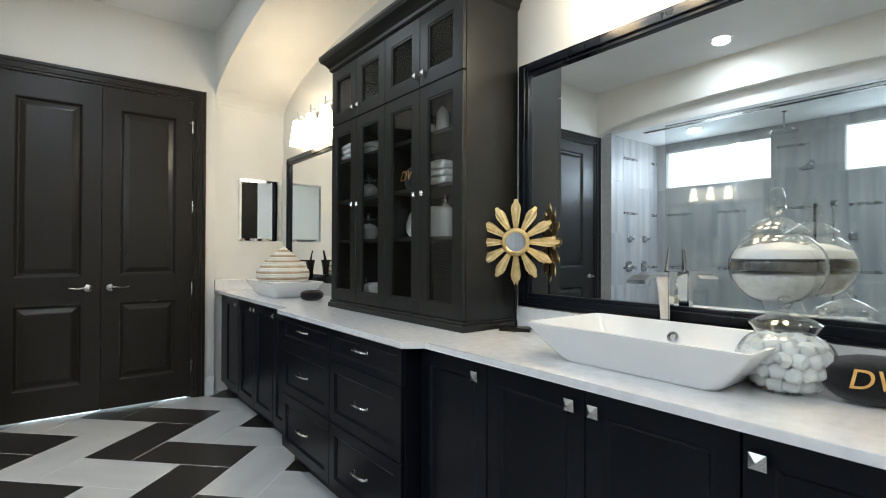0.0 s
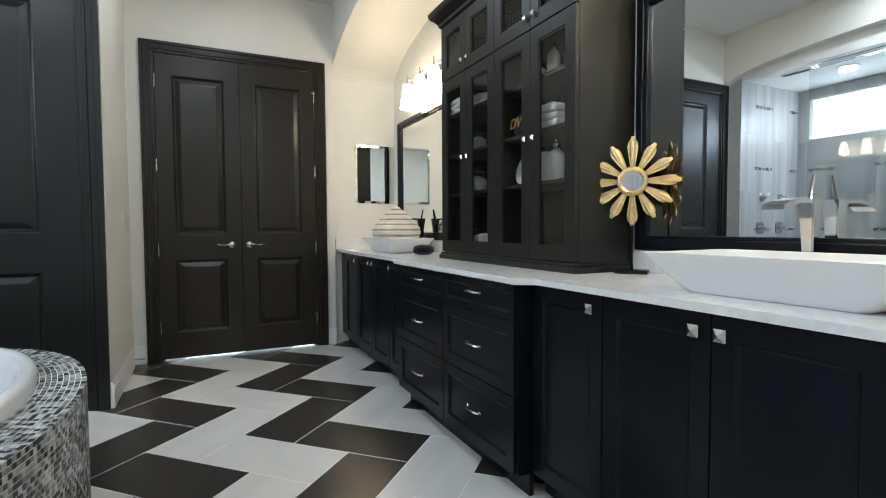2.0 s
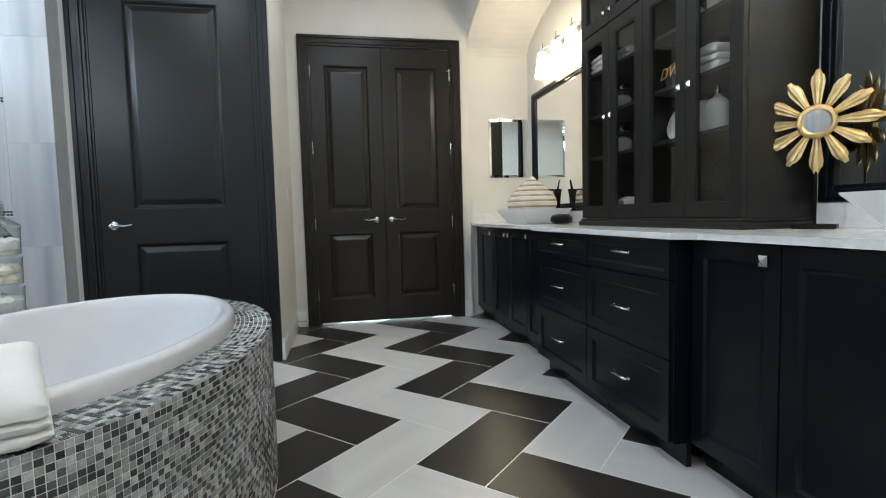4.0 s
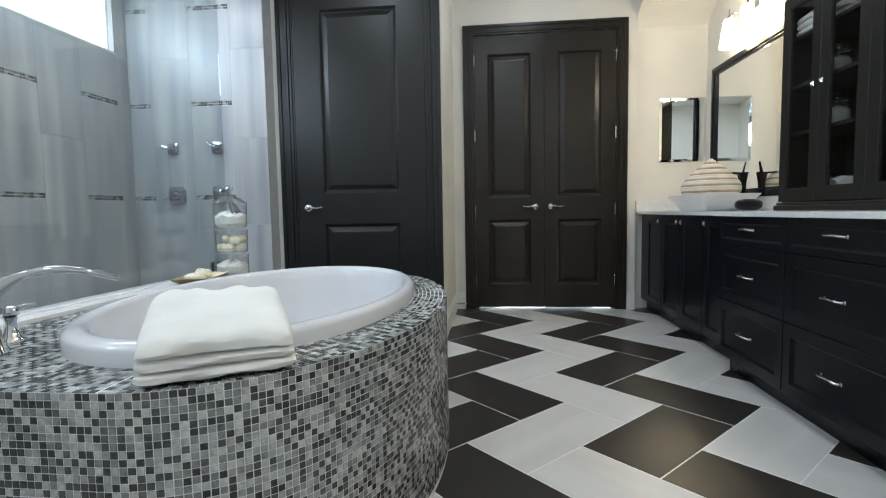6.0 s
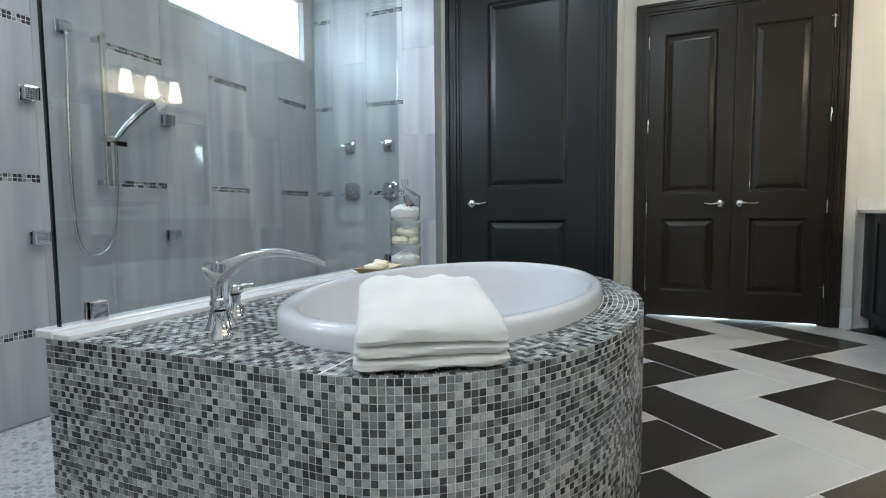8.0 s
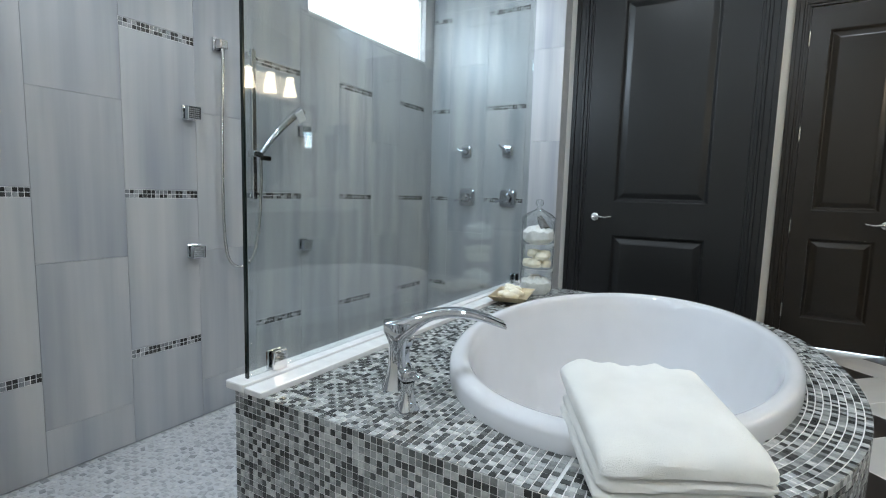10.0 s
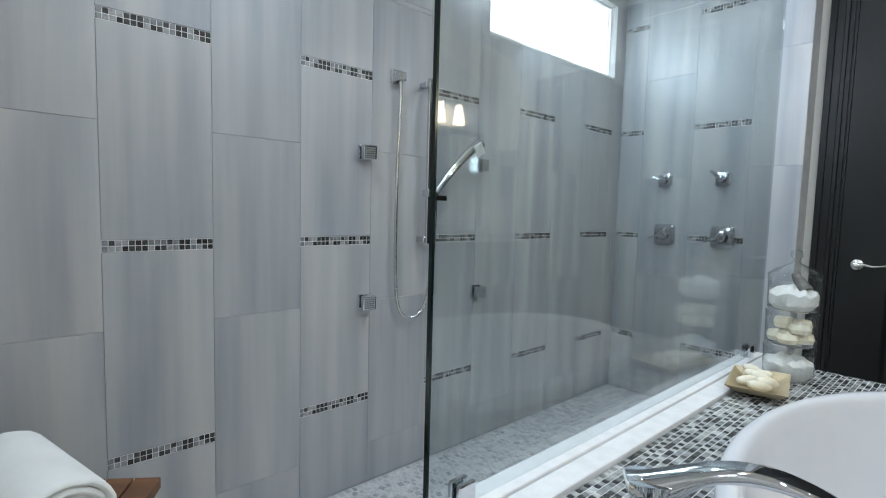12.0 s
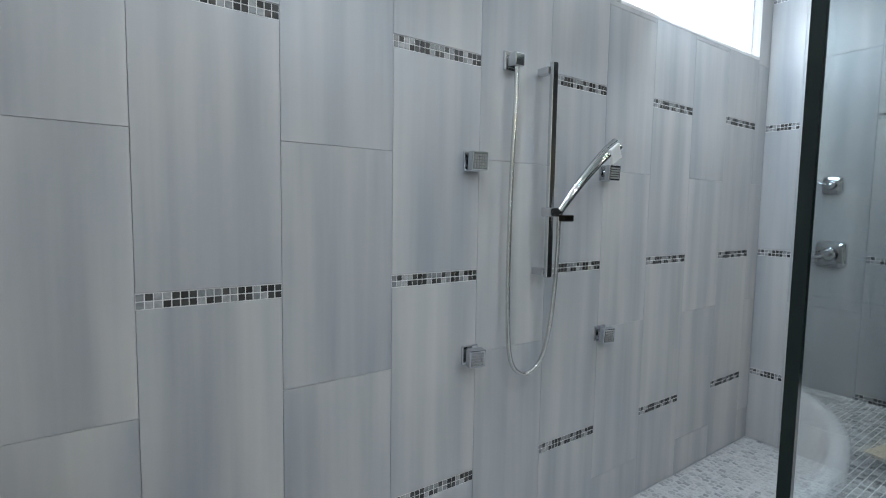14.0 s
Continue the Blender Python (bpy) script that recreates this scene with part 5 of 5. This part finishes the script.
def chips(name, cells, material, parent, label="", kind="", dark=()):
    """Chips of one material, or of two where dark lists a flag for each cell."""
    me = chip_mesh(cells)
    for m in (material if isinstance(material, tuple) else (material,)):
        me.materials.append(m)
    if dark:
        me.polygons.foreach_set("material_index", [1 if flag else 0 for flag in dark for _ in range(9)])
    o = new(name, me)
    o.parent = parent
    return tagged(o, label, "", "", kind)


shared = {}


def wall_tiles(parent, columns, place, turn, holes, out):
    """Upright tiles and accent strips. columns: (u0, u1, strip?, first joint); place(u, z): world point; turn: matrix from tile to wall."""
    for u0, u1, strip, first in columns:
        if strip:
            cuts = [1.03 + 0.655 * k for k in (-1, 0, 1, 2)]
            bounds, low = [], 0.0
            for c in cuts:
                bounds.append((low, c - 0.0175))
                low = c + 0.0175
            bounds.append((low, 2.6))
            for c in cuts:
                rects = [(u0, u1, c - 0.0175, c + 0.0175)]
                for h in holes:
                    rects = less(rects, h)
                if not rects or rects[0][3] - rects[0][2] < 0.03:
                    continue
                count = max(3, round((u1 - u0) / 0.0172))
                w = (u1 - u0) / count
                cells = []
                eu, ev = (place(1, 0) - place(0, 0)), Vector((0, 0, 1))
                for i in range(count):
                    for j in (-1, 1):
                        if any(a < u0 + (i + 0.5) * w < b and p < c < q for a, b, p, q in holes):
                            continue
                        cells.append((place(u0 + (i + 0.5) * w, c + j * 0.0085) - out * 0.0022, eu * (w / 2), ev * 0.0085, out))
                a, b = place(u0, c - 0.0175) - out * 0.012, place(u1, c + 0.0175) - out * 0.002
                bed = part("strip_bed", bx(min(a.x, b.x), max(a.x, b.x), min(a.y, b.y), max(a.y, b.y), a.z, b.z), GROUT, parent)
                bed.matrix_parent_inverse = parent.matrix_basis.inverted()
                s = chips("mosaic_strip", cells, STRIPCHIPS, parent, "accent strip of small dark and pale chips")
                s.matrix_parent_inverse = parent.matrix_basis.inverted()
        else:
            zs = [first - 0.61 * k for k in (2, 1)] + [first + 0.61 * k for k in range(0, 4)]
            zs = [0.0] + [z for z in zs if 0.02 < z < 2.58] + [2.6]
            bounds = list(zip(zs, zs[1:]))
        for z0, z1 in bounds:
            rects = [(u0, u1, z0, z1)]
            for h in holes:
                rects = less(rects, h)
            for a, b, c, d in rects:
                if b - a < 0.012 or d - c < 0.012:
                    continue
                key = (round(b - a, 3), round(d - c, 3))
                if key not in shared:
                    shared[key] = slab_mesh("tile", b - a - 0.0011, d - c - 0.0011, 0.012, 0.0005, TILE)
                    # stand the slab up: its face looks along -y, its length along z
                    shared[key].transform(Matrix.Rotation(radians(90), 4, "X"))
                o = new("tile", shared[key])
                o.parent = parent
                o.matrix_parent_inverse = parent.matrix_basis.inverted()
                m = turn.copy()
                m.translation = place((a + b) / 2, (c + d) / 2)
                o.matrix_basis = m


cols, u, strip = [(3.91, END_Y, False, 1.39)], 3.91, True
while u > 0.61:
    cols.append((max(0.60, u - 0.305), u, strip, 1.39))
    u, strip = u - 0.305, not strip
wall_tiles(wall_back, cols, lambda u, z: Vector((SHOWER_X, u, z)), Matrix.Rotation(radians(90), 4, "Z"), WINDOWS, Vector((1, 0, 0)))
wall_tiles(wall_end, [(-2.30, -2.143, True, 0), (-2.143, -1.838, False, 1.39), (-1.838, -1.533, True, 0), (-1.533, -1.285, False, 1.44)], lambda u, z: Vector((u, END_Y, z)), Matrix.Identity(4), [], Vector((0, -1, 0)))

# mosaic of the tub surround
PITCH = 0.0158
MIX = (CHIPS_PALE, CHIPS_DARK)
chance = random.Random(21)


def is_dark(i, j):
    """Dark chips stand mostly alone, on every other place of the grid."""
    return chance.random() < (0.60 if (i + j) % 2 else 0.16)


def lone_material(name, stops):
    """One chip as an object of its own, its tone by chance."""
    m, nt, b = nodes_of(name)
    info = nt.nodes.new("ShaderNodeObjectInfo")
    tones = ramp(nt, info.outputs["Random"], stops)
    tones.color_ramp.interpolation = "CONSTANT"
    veins = node(nt, "ShaderNodeTexNoise", Scale=70.0, Detail=5.0)
    nt.links.new(coords(nt, (1, 1, 1), True).outputs[0], veins.inputs["Vector"])
    rv = ramp(nt, veins.outputs[0], [(0.35, (0.72, 0.73, 0.74)), (0.62, (1.08, 1.07, 1.05))])
    mix = nt.nodes.new("ShaderNodeMix")
    mix.data_type, mix.blend_type = "RGBA", "MULTIPLY"
    mix.inputs[0].default_value = 1.0
    nt.links.new(tones.outputs[0], mix.inputs[6])
    nt.links.new(rv.outputs[0], mix.inputs[7])
    nt.links.new(mix.outputs[2], b.inputs["Base Color"])
    b.inputs["Roughness"].default_value = 0.18
    return m


line = deck_outline(PITCH)
side, rest, rest_dark = [], [], []
for r in range(int((DECK_Z - 0.004) / PITCH)):
    z = DECK_Z - 0.002 - (r + 0.5) * PITCH
    for k, ((x, y, nx, ny), (x2, y2, *_)) in enumerate(zip(line, line[1:])):
        c = Vector(((x + x2) / 2 - 0.0016 * nx, (y + y2) / 2 - 0.0016 * ny, z))
        cell = (c, Vector(((x2 - x) / 2, (y2 - y) / 2, 0)), Vector((0, 0, PITCH / 2)), Vector((nx, ny, 0)))
        flag = is_dark(r, k)
        if r < 7 and -0.50 < c.x < 0.02 and c.y < 1.9 and len(side) < 300:
            side.append((cell, flag))
        else:
            rest.append(cell)
            rest_dark.append(flag)
lone = []
for m in (lone_material("single pale chip", [(0.0, (0.23, 0.237, 0.232)), (0.24, (0.32, 0.330, 0.324)), (0.50, (0.41, 0.42, 0.412)), (0.78, (0.53, 0.535, 0.525))]), lone_material("single dark chip", [(0.0, (0.050, 0.051, 0.049)), (0.45, (0.070, 0.072, 0.069)), (0.82, (0.11, 0.115, 0.11))])):
    me = chip_mesh([(Vector((0, 0, 0)), Vector((PITCH / 2, 0, 0)), Vector((0, 0, PITCH / 2)), Vector((0, -1, 0)))])
    me.materials.append(m)
    lone.append(me)
for (c, eu, ev, n), flag in side:
    o = new("mosaic_chip", lone[1 if flag else 0])
    o.parent = deck
    o.matrix_basis = Matrix.Translation(c) @ Matrix.Rotation(math.atan2(n.x, -n.y), 4, "Z")
chips("mosaic_field", rest, MIX, deck, "field of small grey chips", "stuff", rest_dark)

cells, cells_dark = [], []
inner_a, inner_b = TA + 0.003, TB + 0.003


def inside_deck(x, y, margin):
    if x < -1.148 or y < ECY - EB + margin or y > ECY + EB - margin:
        return False
    return x < ECX - PITCH / 2


for i in range(int(1.26 / PITCH)):
    for j in range(int(2 * EB / PITCH)):
        x, y = -1.150 + PITCH * (i + 0.5), ECY - EB + PITCH * (j + 0.5)
        if ((x - TCX) / (inner_a - 0.012)) ** 2 + ((y - TCY) / (inner_b - 0.012)) ** 2 < 1 or not inside_deck(x, y, 0.003):
            continue
        cells.append((Vector((x, y, DECK_Z - 0.0016)), Vector((PITCH / 2, 0, 0)), Vector((0, PITCH / 2, 0)), Vector((0, 0, 1))))
        cells_dark.append(is_dark(i, j))
# rows that follow the rounded edge
for k in range(11):
    d = PITCH * (k + 0.5)
    ring = [(ECX + (EA - d) * math.sin(a), ECY - (EB - d) * math.cos(a)) for a in [math.pi * q / 400 for q in range(401)]]
    path, gone, want = [ring[0]], 0.0, PITCH
    for (xa, ya), (xb, yb) in zip(ring, ring[1:]):
        gone += math.hypot(xb - xa, yb - ya)
        if gone >= want:
            path.append((xb, yb))
            gone -= want
    for q, ((xa, ya), (xb, yb)) in enumerate(zip(path, path[1:])):
        c = Vector(((xa + xb) / 2, (ya + yb) / 2, DECK_Z - 0.0016))
        if ((c.x - TCX) / (inner_a - 0.012)) ** 2 + ((c.y - TCY) / (inner_b - 0.012)) ** 2 < 1:
            continue
        e = Vector((xb - xa, yb - ya, 0)) / 2
        cells.append((c, e, Vector((-e.y, e.x, 0)).normalized() * PITCH / 2, Vector((0, 0, 1))))
        cells_dark.append(is_dark(k, q))
chips("mosaic_top", cells, MIX, deck, "deck top of small grey chips", "stuff", cells_dark)

# pebble mosaic of the shower floor
rnd = random.Random(12)
cells = []
pp = 0.031
for i in range(int(1.11 / pp)):
    for j in range(int(3.56 / pp)):
        a = rnd.uniform(-0.5, 0.5)
        s = rnd.uniform(0.72, 1.0) * pp / 2
        cells.append((Vector((-2.30 + pp * (i + 0.5) + rnd.uniform(-0.003, 0.003), 0.60 + pp * (j + 0.5 * (1 + i % 2 * 0.9)), -0.004)), Vector((math.cos(a), math.sin(a), 0)) * s, Vector((-math.sin(a), math.cos(a), 0)) * s * rnd.uniform(0.6, 0.95), Vector((0, 0, 1))))
chips("pebble_field", cells, PEBBLE, shower_floor, "pale pebble chips", "stuff")
